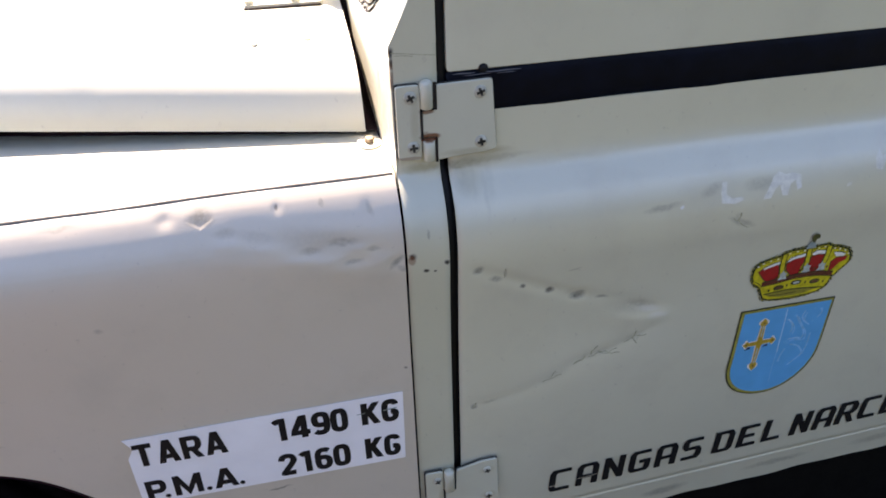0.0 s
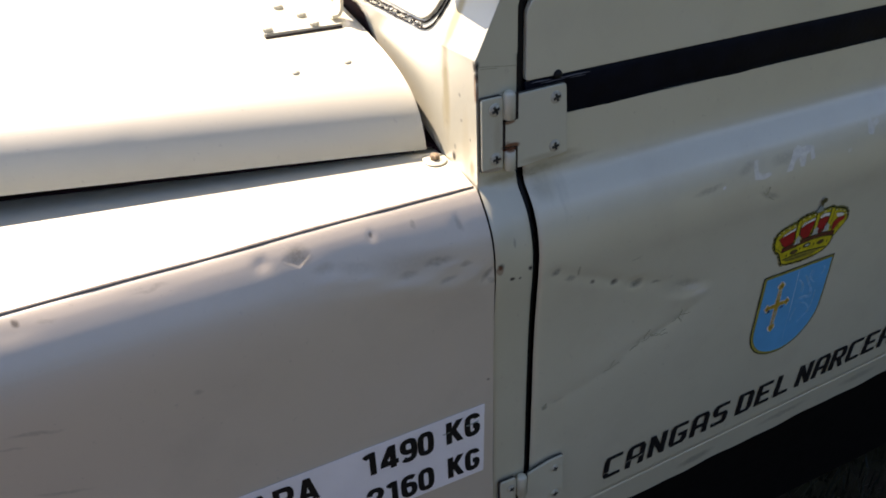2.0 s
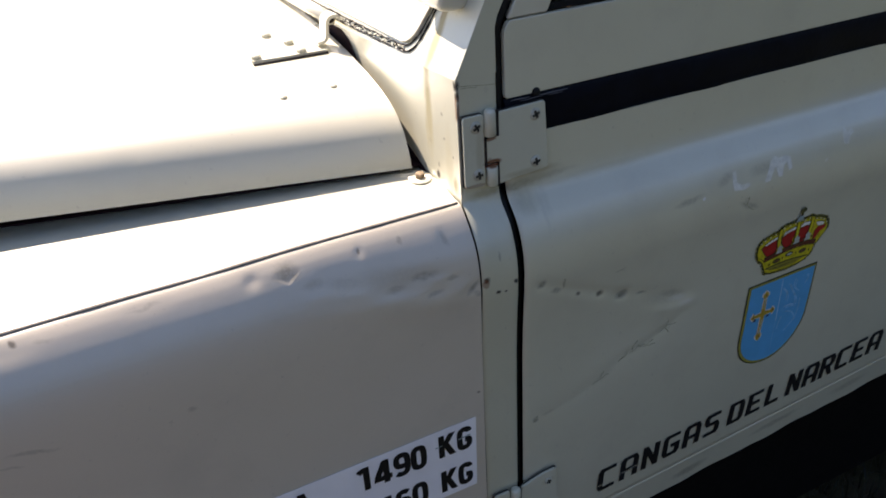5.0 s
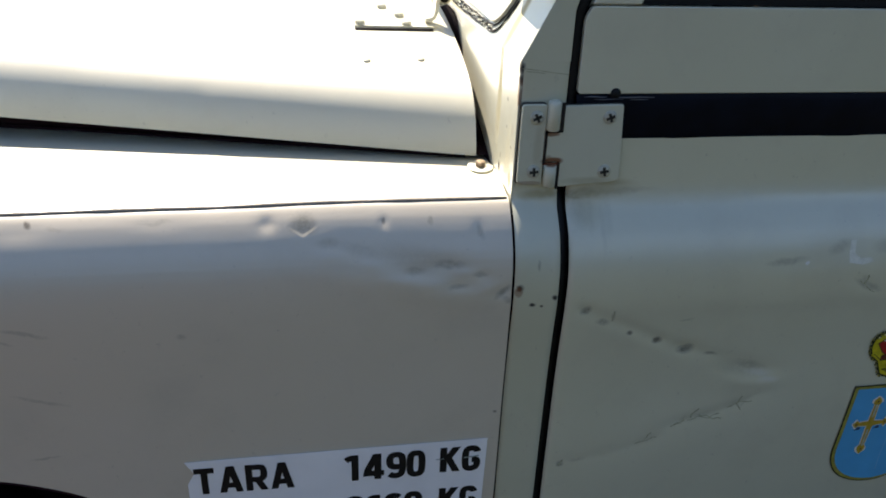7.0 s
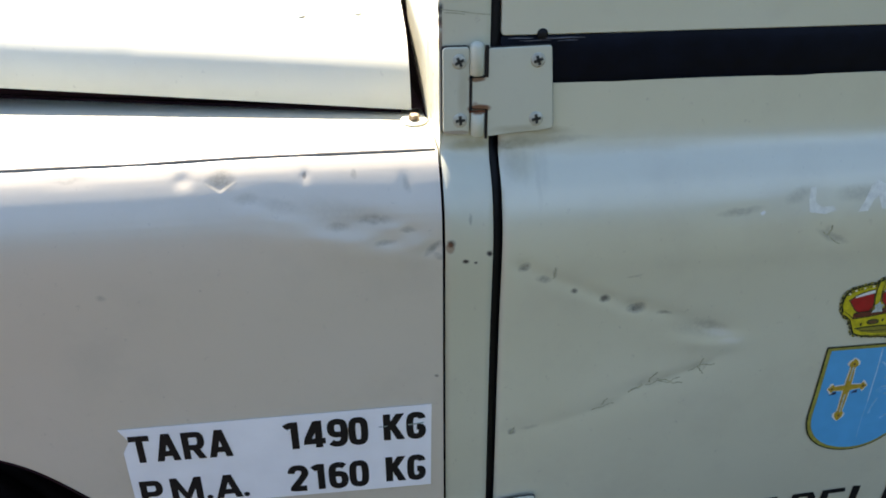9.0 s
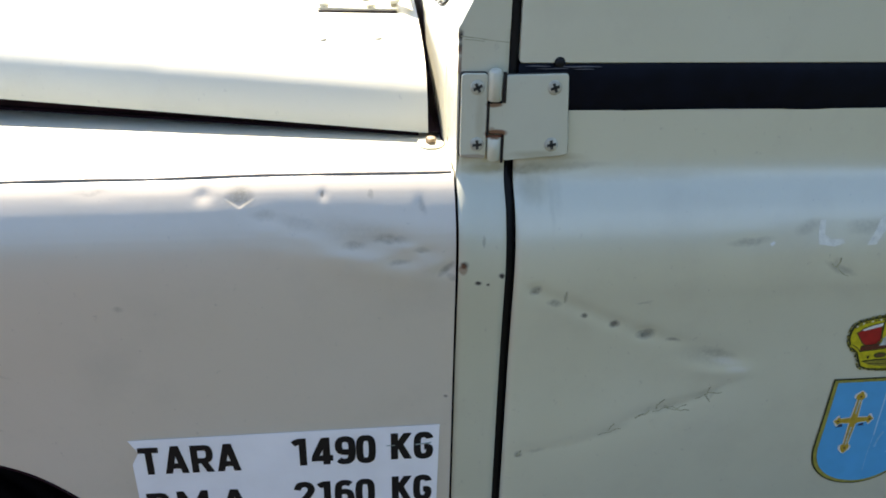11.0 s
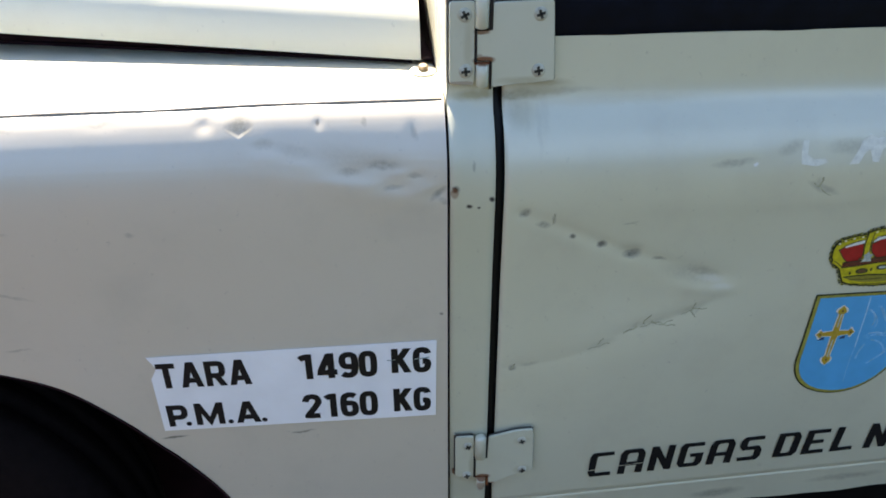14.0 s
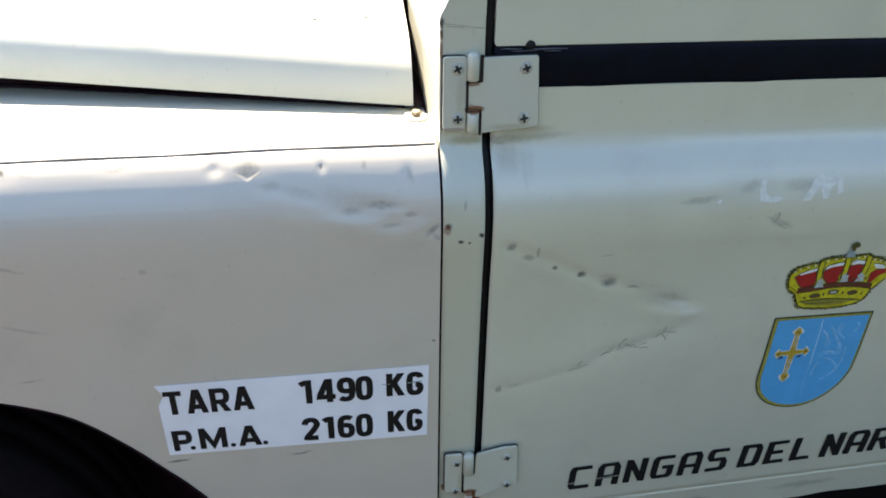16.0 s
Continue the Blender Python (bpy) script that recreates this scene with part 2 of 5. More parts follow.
DOOR_CREASE_SCUFFS = [
    flat_mark("scuff_and_shade", 0.3320, 0.8356, 0.028, 0.007, 10, 0.2), flat_mark("scuff_and_shade", 0.3139, 0.8325, 0.008, 0.004, 50, 0.25),
    flat_mark("scuff_and_shade", 0.2779, 0.8092, 0.022, 0.007, 20, 0.2), flat_mark("scuff_and_shade", 0.1795, 0.7828, 0.005, 0.006, 30, 0.9),
    flat_mark("scuff_and_shade", 0.1986, 0.7869, 0.012, 0.003, 10, 0.3), flat_mark("scuff_and_shade", 0.4857, 0.9969, 0.022, 0.005, -24, 0.42),
    flat_mark("scuff_and_shade", 0.4786, 1.0044, 0.004, 0.007, 0, 0.3), flat_mark("scuff_and_shade", 0.389, 1.0273, 0.026, 0.005, 6, 0.42),
    flat_mark("scuff_and_shade", 0.445, 1.0399, 0.016, 0.008, 20, 0.3), flat_mark("scuff_and_shade", 0.505, 1.0389, 0.026, 0.010, 0, 0.3),
]
DOOR_EDGE_MARKS = [
    # Dark band just below the upper hinge, with streaks under it.
    flat_mark("scuff_and_shade", 0.1760, 1.0925, 0.036, 0.0060, 3, 0.75), flat_mark("scuff_and_shade", 0.1740, 1.0800, 0.012, 0.020, 0, 0.22), flat_mark("scuff_and_shade", 0.1850, 1.0770, 0.004, 0.022, 0, 0.14), flat_mark("scuff_and_shade", 0.2020, 1.0740, 0.007, 0.026, 0, 0.12), flat_mark("scuff_and_shade", 0.2150, 1.0940, 0.045, 0.0040, 3, 0.30),
    flat_mark("grime", 0.2050, 1.1020, 0.030, 0.0060, 0, 0.70),
    flat_mark("pale", 0.412, 1.0241, 0.0026, 0.0022, 0, 0.8), flat_mark("scuff_and_shade", 0.2927, 0.9653, 0.010, 0.002, 10, 0.3),
    flat_mark("grime", 0.190, 1.0950, 0.050, 0.012, 4, 0.65), flat_mark("grime", 0.182, 1.0780, 0.020, 0.018, 0, 0.35),
    flat_mark("scuff_and_shade", 0.197, 1.0640, 0.004, 0.03, 0, 0.14), flat_mark("grime", 0.28, 1.0850, 0.12, 0.006, 0, 0.2),
    flat_mark("scuff_and_shade", 0.4581, 0.5502, 0.04, 0.010, 6, 0.6), flat_mark("scuff_and_shade", 0.6300, 0.5662, 0.06, 0.008, 4, 0.45),
    flat_mark("scuff_and_shade", 0.7919, 0.5746, 0.05, 0.010, 4, 0.4), flat_mark("pale", 0.8022, 0.9438, 0.003, 0.004, 0, 0.6),
    flat_mark("pale", 0.7882, 0.8983, 0.003, 0.003, 0, 0.6), flat_mark("pale", 0.7988, 0.8659, 0.003, 0.003, 0, 0.6),
]
DOOR_MARKS = DOOR_DENT_MARKS + DOOR_CREASE_SCUFFS + DOOR_EDGE_MARKS


def cowl_mark(kind, y, z, ry, rz, s=0.7):
    return (kind, (0.115, y, z), (0.3, ry, rz), 0, s)


COWL_MARKS = [
    cowl_mark("grime", 0.708, 1.245, 0.009, 0.055, 0.95), cowl_mark("rust", 0.709, 1.272, 0.006, 0.020, 0.80),
    cowl_mark("grime", 0.709, 1.172, 0.009, 0.060, 0.90), cowl_mark("grime", 0.714, 1.150, 0.006, 0.030, 0.60),
    cowl_mark("grime", 0.672, 1.125, 0.010, 0.050, 0.35), cowl_mark("scuff_and_shade", 0.710, 1.240, 0.003, 0.004, 0.60),
    cowl_mark("scuff_and_shade", 0.7085, 1.195, 0.0030, 0.0040, 0.75), cowl_mark("scuff_and_shade", 0.710, 1.141, 0.004, 0.004, 0.55),
    cowl_mark("scuff_and_shade", 0.6825, 1.177, 0.003, 0.003, 0.70), cowl_mark("scuff_and_shade", 0.6796, 1.151, 0.003, 0.0024, 0.75),
    cowl_mark("chip", 0.6535, 1.2125, 0.0040, 0.007, 1.0), cowl_mark("chip", 0.6530, 1.203, 0.0026, 0.008, 0.9), cowl_mark("rust", 0.6530, 1.190, 0.0022, 0.016, 0.7),
    cowl_mark("chip", 0.664, 1.135, 0.002, 0.0022, 0.7), cowl_mark("chip", 0.697, 1.106, 0.0050, 0.007, 0.95),
    cowl_mark("grime", 0.662, 1.105, 0.006, 0.012, 0.8), cowl_mark("scuff_and_shade", 0.694, 1.118, 0.003, 0.004, 0.6),
    cowl_mark("chip", 0.725, 1.106, 0.004, 0.005, 0.5),
]
# Same cream enamel per panel; the base tints carry bounce light and dimming.
M_WING = paint("aged_cream_wing_paint_warm_bounce", base=(0.598, 0.534, 0.424), dull=1.6, marks=WING_MARKS)
M_POST = paint("aged_cream_post_paint_dimmed", base=(0.540, 0.536, 0.398), marks=POST_MARKS)
M_DOOR = paint("aged_cream_door_paint_green_bounce", base=(0.594, 0.584, 0.442), dull=1.05, marks=DOOR_MARKS)
M_COWL = paint("aged_cream_cowl_paint_dimmed", wander=0.004, base=(0.548, 0.541, 0.425), grime=0.45, marks=COWL_MARKS)
M_PAINT = paint("aged_cream_paint")
M_HINGE = paint("hinge_paint_dimmed", wander=0.004, base=(0.535, 0.540, 0.415), rough=0.42, marks=[
    ("rust", (0.1430, 0.64, 1.1278), (0.012, 0.3, 0.0045), 0, 0.95), ("rust", (0.1395, 0.64, 1.1290), (0.004, 0.3, 0.0060), 0, 0.5),
    ("grime", (0.1290, 0.64, 1.1400), (0.006, 0.3, 0.030), 0, 0.45),
    ("rust", (0.1220, 0.64, 1.1062), (0.016, 0.3, 0.0025), 0, 0.5), ("rust", (0.1410, 0.64, 1.1542), (0.009, 0.3, 0.0032), 0, 0.8),
    ("rust", (0.1480, 0.61, 0.6235), (0.011, 0.3, 0.0045), 0, 0.9), ("rust", (0.1460, 0.61, 0.6120), (0.006, 0.3, 0.008), 0, 0.6), ("rust", (0.1590, 0.61, 0.6105), (0.008, 0.3, 0.0030), 0, 0.8), ("grime", (0.1960, 0.61, 0.6310), (0.013, 0.3, 0.008), 0, 0.5), ("grime", (0.1940, 0.61, 0.6780), (0.012, 0.3, 0.007), 0, 0.4), ("grime", (0.1300, 0.61, 0.6740), (0.008, 0.3, 0.007), 0, 0.6), ("grime", (0.135, 0.61, 0.640), (0.005, 0.3, 0.03), 0, 0.6),
    ("rust", (0.1290, 0.61, 0.6240), (0.005, 0.3, 0.004), 0, 0.7), ("grime", (0.18, 0.64, 1.107), (0.03, 0.3, 0.005), 0, 0.6)])
M_RUBBER = simple("black_rubber", (0.006, 0.006, 0.006), 0.6, spec=0.25, bump=0.3, scale=140)
M_BAND = simple("dark_navy_sealing_strip", (0.0018, 0.0032, 0.0085), 0.42, spec=0.10, vary=0.35, scale=40, bump=0.25)
# Also painted where only shade falls: under the hood and behind its rear edge.
M_DARK = simple("underbody_maroon_and_gap_shade", (0.020, 0.006, 0.009), 0.8, spec=0.15, vary=0.4, scale=20)
M_SEALANT = simple("grey_sealant", (0.20, 0.182, 0.155), 0.7, vary=0.3, scale=150)
M_STEEL = simple("worn_screw_steel", (0.30, 0.29, 0.26), 0.45, metal=0.7, vary=0.25, scale=300)
M_SCREW = simple("painted_screw", (0.47, 0.462, 0.37), 0.5, vary=0.25, scale=200)
M_RUST = simple("rusty_bolt", (0.27, 0.20, 0.13), 0.6, metal=0.4, vary=0.5, scale=300, bump=0.4)
M_ALU = simple("aluminium_track", (0.55, 0.55, 0.54), 0.35, metal=0.9, vary=0.2, scale=90)
M_VINYL = simple("white_vinyl", (0.90, 0.90, 0.90), 0.35, vary=0.04, scale=20)
M_CRACK = simple("paint_crack", (0.40, 0.395, 0.27), 0.9, vary=0.3, scale=300)
M_GHOST = simple("peeled_white_vinyl", (0.70, 0.70, 0.61), 0.7, vary=0.12, scale=150, spec=0.15)
M_INK = simple("black_vinyl", (0.006, 0.006, 0.008), 0.5, spec=0.3, vary=0.4, scale=120)
M_BLUE = simple("sky_blue_vinyl", (0.045, 0.37, 0.68), 0.35, vary=0.06, scale=40)
M_PALEBLUE = simple("worn_pale_blue", (0.15, 0.46, 0.71), 0.45, vary=0.2, scale=160)
M_YELLOW = simple("yellow_vinyl", (0.56, 0.47, 0.020), 0.4, vary=0.25, scale=160)
M_RIM = simple("olive_yellow_rim_vinyl", (0.30, 0.27, 0.05), 0.45, vary=0.25, scale=160)
M_GOLD = simple("gold_vinyl", (0.48, 0.31, 0.03), 0.4, vary=0.2, scale=160)
M_OUTLINE = simple("dark_outline_vinyl", (0.022, 0.026, 0.010), 0.5, vary=0.4, scale=160)
M_OLIVE = simple("olive_line_vinyl", (0.075, 0.070, 0.018), 0.5, vary=0.3, scale=160)
M_RED = simple("red_vinyl", (0.40, 0.012, 0.014), 0.4, vary=0.15, scale=120)
M_MIDBLUE = simple("faded_blue_vinyl", (0.070, 0.40, 0.69), 0.45, vary=0.10, scale=160)
M_FADED = simple("whitened_blue_vinyl", (0.30, 0.58, 0.78), 0.5, vary=0.15, scale=160)
M_CREAM = simple("off_white_vinyl", (0.74, 0.74, 0.68), 0.4, vary=0.10, scale=160)
M_SILVER = simple("silver_grey_vinyl", (0.42, 0.47, 0.42), 0.45, vary=0.25, scale=260)
M_OCHRE = simple("ochre_vinyl", (0.26, 0.22, 0.030), 0.45, vary=0.25, scale=200)
M_INDIGO = simple("dark_indigo_vinyl", (0.020, 0.035, 0.10), 0.45, vary=0.25, scale=200)
M_GREY = simple("grey_vinyl", (0.26, 0.33, 0.32), 0.4, vary=0.2, scale=200)
M_BROWN = simple("brown_vinyl", (0.13, 0.06, 0.025), 0.5, vary=0.3, scale=200)
M_RECESS = simple("screw_grime_and_hinge_shade", (0.045, 0.043, 0.036), 0.7, vary=0.4, scale=400)
# Near-black tone that paints the shade in narrow gaps and hollows.
M_GAPSHADE = simple("dark_gap_shade", (0.014, 0.009, 0.006), 0.8, vary=0.6, scale=300)
M_RUSTLINE = simple("bright_rust", (0.17, 0.055, 0.020), 0.85, vary=0.5, scale=350)
M_MAROON = simple("maroon_vinyl", (0.12, 0.025, 0.014), 0.45, vary=0.3, scale=200)
M_TYRE = simple("tyre_rubber", (0.006, 0.0035, 0.004), 0.85, spec=0.15, vary=0.3, scale=60, bump=0.4)
M_BLACKOUT = simple("blackout_rail_black", (0.004, 0.004, 0.004), 0.7, spec=0.1, vary=0.3, scale=40)
M_WORNSHEEN = simple("worn_rubber_highlight", (0.085, 0.092, 0.11), 0.6, vary=0.3, scale=200)
M_SEAT = simple("brown_seat_cloth", (0.09, 0.065, 0.05), 0.8, vary=0.3, scale=80)
M_LINING = simple("dark_cab_lining", (0.05, 0.05, 0.048), 0.8, vary=0.2, scale=30)


def glass(name):
    m, n, l, b = material(name)
    b.inputs["Base Color"].default_value = (0.42, 0.50, 0.46, 1)
    b.inputs["Roughness"].default_value = 0.02
    b.inputs["Transmission Weight"].default_value = 1.0
    b.inputs["IOR"].default_value = 1.45
    return m


M_GLASS = glass("window_glass")


def ground_material():
    m, n, l, b = material("grassy_earth")
    tc = n.new("ShaderNodeTexCoord").outputs["Object"]
    a = noise_node(n, l, tc, 0.35, 5.0)
    c = noise_node(n, l, tc, 9.0, 6.0, 0.7)
    earth = ramp_node(n, l, c.outputs["Fac"], [(0.3, (0.034, 0.020, 0.013)), (0.7, (0.082, 0.048, 0.031))])
    grass = ramp_node(n, l, c.outputs["Fac"], [(0.3, (0.016, 0.022, 0.007)), (0.7, (0.046, 0.056, 0.017))])
    sep = n.new("ShaderNodeSeparateXYZ")
    l.new(tc, sep.inputs[0])
    side = n.new("ShaderNodeMapRange")
    side.inputs["From Min"].default_value, side.inputs["From Max"].default_value = -2.2, 2.2
    l.new(sep.outputs["X"], side.inputs["Value"])
    both = math_node(n, l, "ADD", math_node(n, l, "MULTIPLY", a.outputs["Fac"], 1.1), math_node(n, l, "MULTIPLY", side.outputs[0], 0.5))
    fray = math_node(n, l, "ADD", both, math_node(n, l, "MULTIPLY", math_node(n, l, "SUBTRACT", c.outputs["Fac"], 0.5), 0.35))
    patch = ramp_node(n, l, fray, [(0.74, (0, 0, 0)), (0.92, (1, 1, 1))])
    l.new(mix_node(n, l, patch.outputs["Color"], earth.outputs["Color"], grass.outputs["Color"]), b.inputs["Base Color"])
    b.inputs["Roughness"].default_value = 0.95
    bp = n.new("ShaderNodeBump")
    bp.inputs["Distance"].default_value = 0.02
    l.new(c.outputs["Fac"], bp.inputs["Height"])
    l.new(bp.outputs["Normal"], b.inputs["Normal"])
    return m


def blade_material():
    m, n, l, b = material("grass_blade_shade_dark")
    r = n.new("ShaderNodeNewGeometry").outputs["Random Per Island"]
    # Far darker than live grass: the car's shade is put into the colour.
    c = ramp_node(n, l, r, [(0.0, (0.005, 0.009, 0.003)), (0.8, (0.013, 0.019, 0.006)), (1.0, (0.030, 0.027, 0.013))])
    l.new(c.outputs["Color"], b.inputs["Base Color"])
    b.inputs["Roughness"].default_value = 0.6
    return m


# ---- builders ----
CAR_BASE = Vector((-0.2, 1.45, 0.0))


def part(name, bm, mat, parent, label="", smooth=True, thick=0.0, bevel=0.0, crisp=True):
    """Links a bmesh, in world metres, as one mesh under a thing or a part."""
    bmesh.ops.recalc_face_normals(bm, faces=bm.faces) if thick == 0 else None
    me = bpy.data.meshes.new(name)
    bm.to_mesh(me)
    bm.free()
    me.materials.append(mat)
    me.polygons.foreach_set("use_smooth", [smooth] * len(me.polygons))
    ob = new(name, me)
    ob.parent = parent
    if parent.type == "EMPTY":
        ob.matrix_parent_inverse = Matrix.Translation(-parent.location)
    if label:
        ob["label"] = label
    if thick:
        s = ob.modifiers.new("thickness", "SOLIDIFY")
        s.thickness, s.offset = thick, -1.0
        if smooth and crisp:
            ob.modifiers.new("crisp_rims", "EDGE_SPLIT").split_angle = radians(50)
    if bevel:
        b = ob.modifiers.new("edges", "BEVEL")
        b.width, b.segments, b.limit_method, b.angle_limit = bevel, 2, "ANGLE", radians(40)
    return ob


def grid(us, vs, func, flip=False):
    bm = bmesh.new()
    rows = [[bm.verts.new(func(u, v)) for v in vs] for u in us]
    for i in range(len(us) - 1):
        for j in range(len(vs) - 1):
            q = (rows[i][j], rows[i + 1][j], rows[i + 1][j + 1], rows[i][j + 1])
            bm.faces.new(q[::-1] if flip else q)
    return bm


def steps(a, b, n):
    return [a + (b - a) * i / n for i in range(n + 1)]


def smooth_line(pts, n):
    """n + 1 points, evenly set along a Catmull-Rom curve through pts."""
    p = [Vector(q) for q in pts]
    p = [p[0] * 2 - p[1]] + p + [p[-1] * 2 - p[-2]]
    fine = []
    for i in range(1, len(p) - 2):
        for k in range(12):
            t = k / 12
            a, b, c, d = p[i - 1], p[i], p[i + 1], p[i + 2]
            fine.append(0.5 * (2 * b + (c - a) * t + (2 * a - 5 * b + 4 * c - d) * t * t + (3 * b - a - 3 * c + d) * t**3))
    fine.append(p[-2])
    far = [0.0]
    for a, b in zip(fine, fine[1:]):
        far.append(far[-1] + (b - a).length)
    out = []
    for s in steps(0, far[-1], n):
        k = max(i for i, v in enumerate(far) if v <= s + 1e-9)
        k = min(k, len(fine) - 2)
        f = (s - far[k]) / max(1e-9, far[k + 1] - far[k])
        out.append(fine[k].lerp(fine[k + 1], min(1, f)))
    return out


def box(bm, x0, x1, y0, y1, z0, z1):
    m = Matrix.LocRotScale(((x0 + x1) / 2, (y0 + y1) / 2, (z0 + z1) / 2), None, (x1 - x0, y1 - y0, z1 - z0))
    bmesh.ops.create_cube(bm, size=1, matrix=m)
    return bm


def prism(pts, y0, y1):
    """A plate with the outline pts in x and z, between two values of y."""
    bm = bmesh.new()
    a = [bm.verts.new((x, y0, z)) for x, z in pts]
    b = [bm.verts.new((x, y1, z)) for x, z in pts]
    bm.faces.new(a)
    bm.faces.new(b[::-1])
    for i in range(len(pts)):
        k = (i + 1) % len(pts)
        bm.faces.new((a[i], b[i], b[k], a[k]))
    return bm


def rounded(pts, r, n=4):
    """The outline pts with its corners rounded."""
    out = []
    for i, p in enumerate(pts):
        p = Vector(p)
        a, b = Vector(pts[i - 1]) - p, Vector(pts[(i + 1) % len(pts)]) - p
        k = min(r, a.length / 2, b.length / 2)
        a, b = p + a.normalized() * k, p + b.normalized() * k
        for t in steps(0, 1, n):
            out.append(tuple(a.lerp(p, t).lerp(p.lerp(b, t), t)))
    return out


def tube(path, r, n=10, closed=False):
    """A round bar along a path; r: a radius or one for each point."""
    bm = bmesh.new()
    p = [Vector(q) for q in path]
    m = len(p)
    rings = []
    for i in range(m):
        d = (p[(i + 1) % m] - p[i - 1]) if closed else p[min(i + 1, m - 1)] - p[max(i - 1, 0)]
        d.normalize()
        side = d.cross(Vector((0.13, 0.21, 0.97))).normalized()
        up = side.cross(d)
        rr = r[i] if isinstance(r, (list, tuple)) else r
        rings.append([bm.verts.new(p[i] + rr * (math.cos(2 * math.pi * k / n) * side + math.sin(2 * math.pi * k / n) * up)) for k in range(n)])
    for i in range(m if closed else m - 1):
        a, b = rings[i], rings[(i + 1) % m]
        for k in range(n):
            bm.faces.new((a[k], a[(k + 1) % n], b[(k + 1) % n], b[k]))
    if not closed:
        bm.faces.new(rings[0][::-1])
        bm.faces.new(rings[-1])
    return bm


def lathe(profile, m, n=20):
    """A body of revolution about z from (radius, height) pairs, moved by m."""
    bm = bmesh.new()
    rings = [[bm.verts.new(m @ Vector((r * math.cos(2 * math.pi * k / n), r * math.sin(2 * math.pi * k / n), h))) for k in range(n)] for r, h in profile]
    for a, b in zip(rings, rings[1:]):
        for k in range(n):
            bm.faces.new((a[k], a[(k + 1) % n], b[(k + 1) % n], b[k]))
    bm.faces.new(rings[0][::-1])
    bm.faces.new(rings[-1])
    return bm


def ribbon(points, width):
    """The outline of a mitred stroke along points, as two rows of (x, z)."""
    p = [Vector(q) for q in points]
    left, right = [], []
    for i, q in enumerate(p):
        a = (q - p[i - 1]).normalized() if i else (p[1] - q).normalized()
        b = (p[i + 1] - q).normalized() if i < len(p) - 1 else a
        t = (a + b).normalized() if (a + b).length > 1e-6 else a
        nrm = Vector((-t.y, t.x))
        w = width / 2 / max(0.5, nrm.dot(Vector((-a.y, a.x))))
        left.append(q + nrm * w)
        right.append(q - nrm * w)
    return left, right


def add_ribbon(bm, points, width, place, level=()):
    """A stroke; its ends that lie on a height named in level are cut level."""
    left, right = ribbon(points, width)
    for i, k in ((0, 1), (-1, -2)):
        d = Vector(points[k]) - Vector(points[i])
        if any(abs(points[i][1] - h) < 1e-6 for h in level) and abs(d.y) > 0.4 * d.length:
            for row in (left, right):
                row[i] = row[i] + d * ((points[i][1] - row[i].y) / d.y)
    a, b = [bm.verts.new(place(*q)) for q in left], [bm.verts.new(place(*q)) for q in right]
    for i in range(len(a) - 1):
        bm.faces.new((a[i], a[i + 1], b[i + 1], b[i]))


def add_patch(bm, pts, place):
    bm.faces.new([bm.verts.new(place(x, z)) for x, z in pts])


# ---- the shape of the body side ----
def bump_sum(x, z, bumps):
    """Dents: (x, z, radius along, radius across, turn, depth); depth inwards."""
    d = 0.0
    for cx, cz, ra, rb, turn, depth in bumps:
        c, s = math.cos(radians(turn)), math.sin(radians(turn))
        u, v = ((x - cx) * c + (z - cz) * s) / ra, (-(x - cx) * s + (z - cz) * c) / rb
        k = u * u + v * v
        if k < 9:
            d += 0.55 * depth * math.exp(-k)
    return d


SHOULDER_DENTS = [
    (-0.119, 1.0760, 0.008, 0.0055, 0, 0.0021), (-0.065, 1.0578, 0.010, 0.004, 0, 0.0018), (-0.062, 1.0480, 0.014, 0.006, 0, -0.0016),
    (-0.030, 1.0531, 0.030, 0.010, -14, 0.0016), (0.020, 1.0395, 0.050, 0.016, -10, 0.0032), (0.045, 1.0373, 0.018, 0.006, 0, 0.0016),
    (0.056, 1.0166, 0.014, 0.005, 0, 0.0018), (0.014, 1.0312, 0.012, 0.005, 0, 0.0014), (0.05, 1.0060, 0.055, 0.014, -8, -0.0028),
    (0.078, 1.0265, 0.009, 0.005, 0, 0.0014), (-0.002, 1.0240, 0.016, 0.006, -8, -0.0016), (0.030, 1.0190, 0.014, 0.006, 0, -0.0014),
    (0.084, 1.0130, 0.010, 0.006, 20, -0.0016), (-0.028, 1.0400, 0.016, 0.006, -10, -0.0014), (0.062, 1.0290, 0.010, 0.004, 0, -0.0012),
]
WING_HOLLOWS = [
    (0.098, 1.0082, 0.010, 0.006, 30, 0.0022), (-0.03, 1.0248, 0.06, 0.012, -12, -0.0014), (-0.013, 1.0745, 0.004, 0.005, 0, 0.0012),
    (0.075, 1.0634, 0.006, 0.010, 0, 0.0012), (-0.25, 1.0620, 0.14, 0.03, 0, 0.0005), (-0.33, 1.0767, 0.02, 0.006, 0, 0.0010),
    (-0.215, 1.0786, 0.02, 0.004, 0, 0.0005), (-0.05, 0.9000, 0.20, 0.09, 0, 0.0010), (-0.30, 0.9500, 0.12, 0.08, 10, -0.0006),
]
WING_DENTS = SHOULDER_DENTS + WING_HOLLOWS
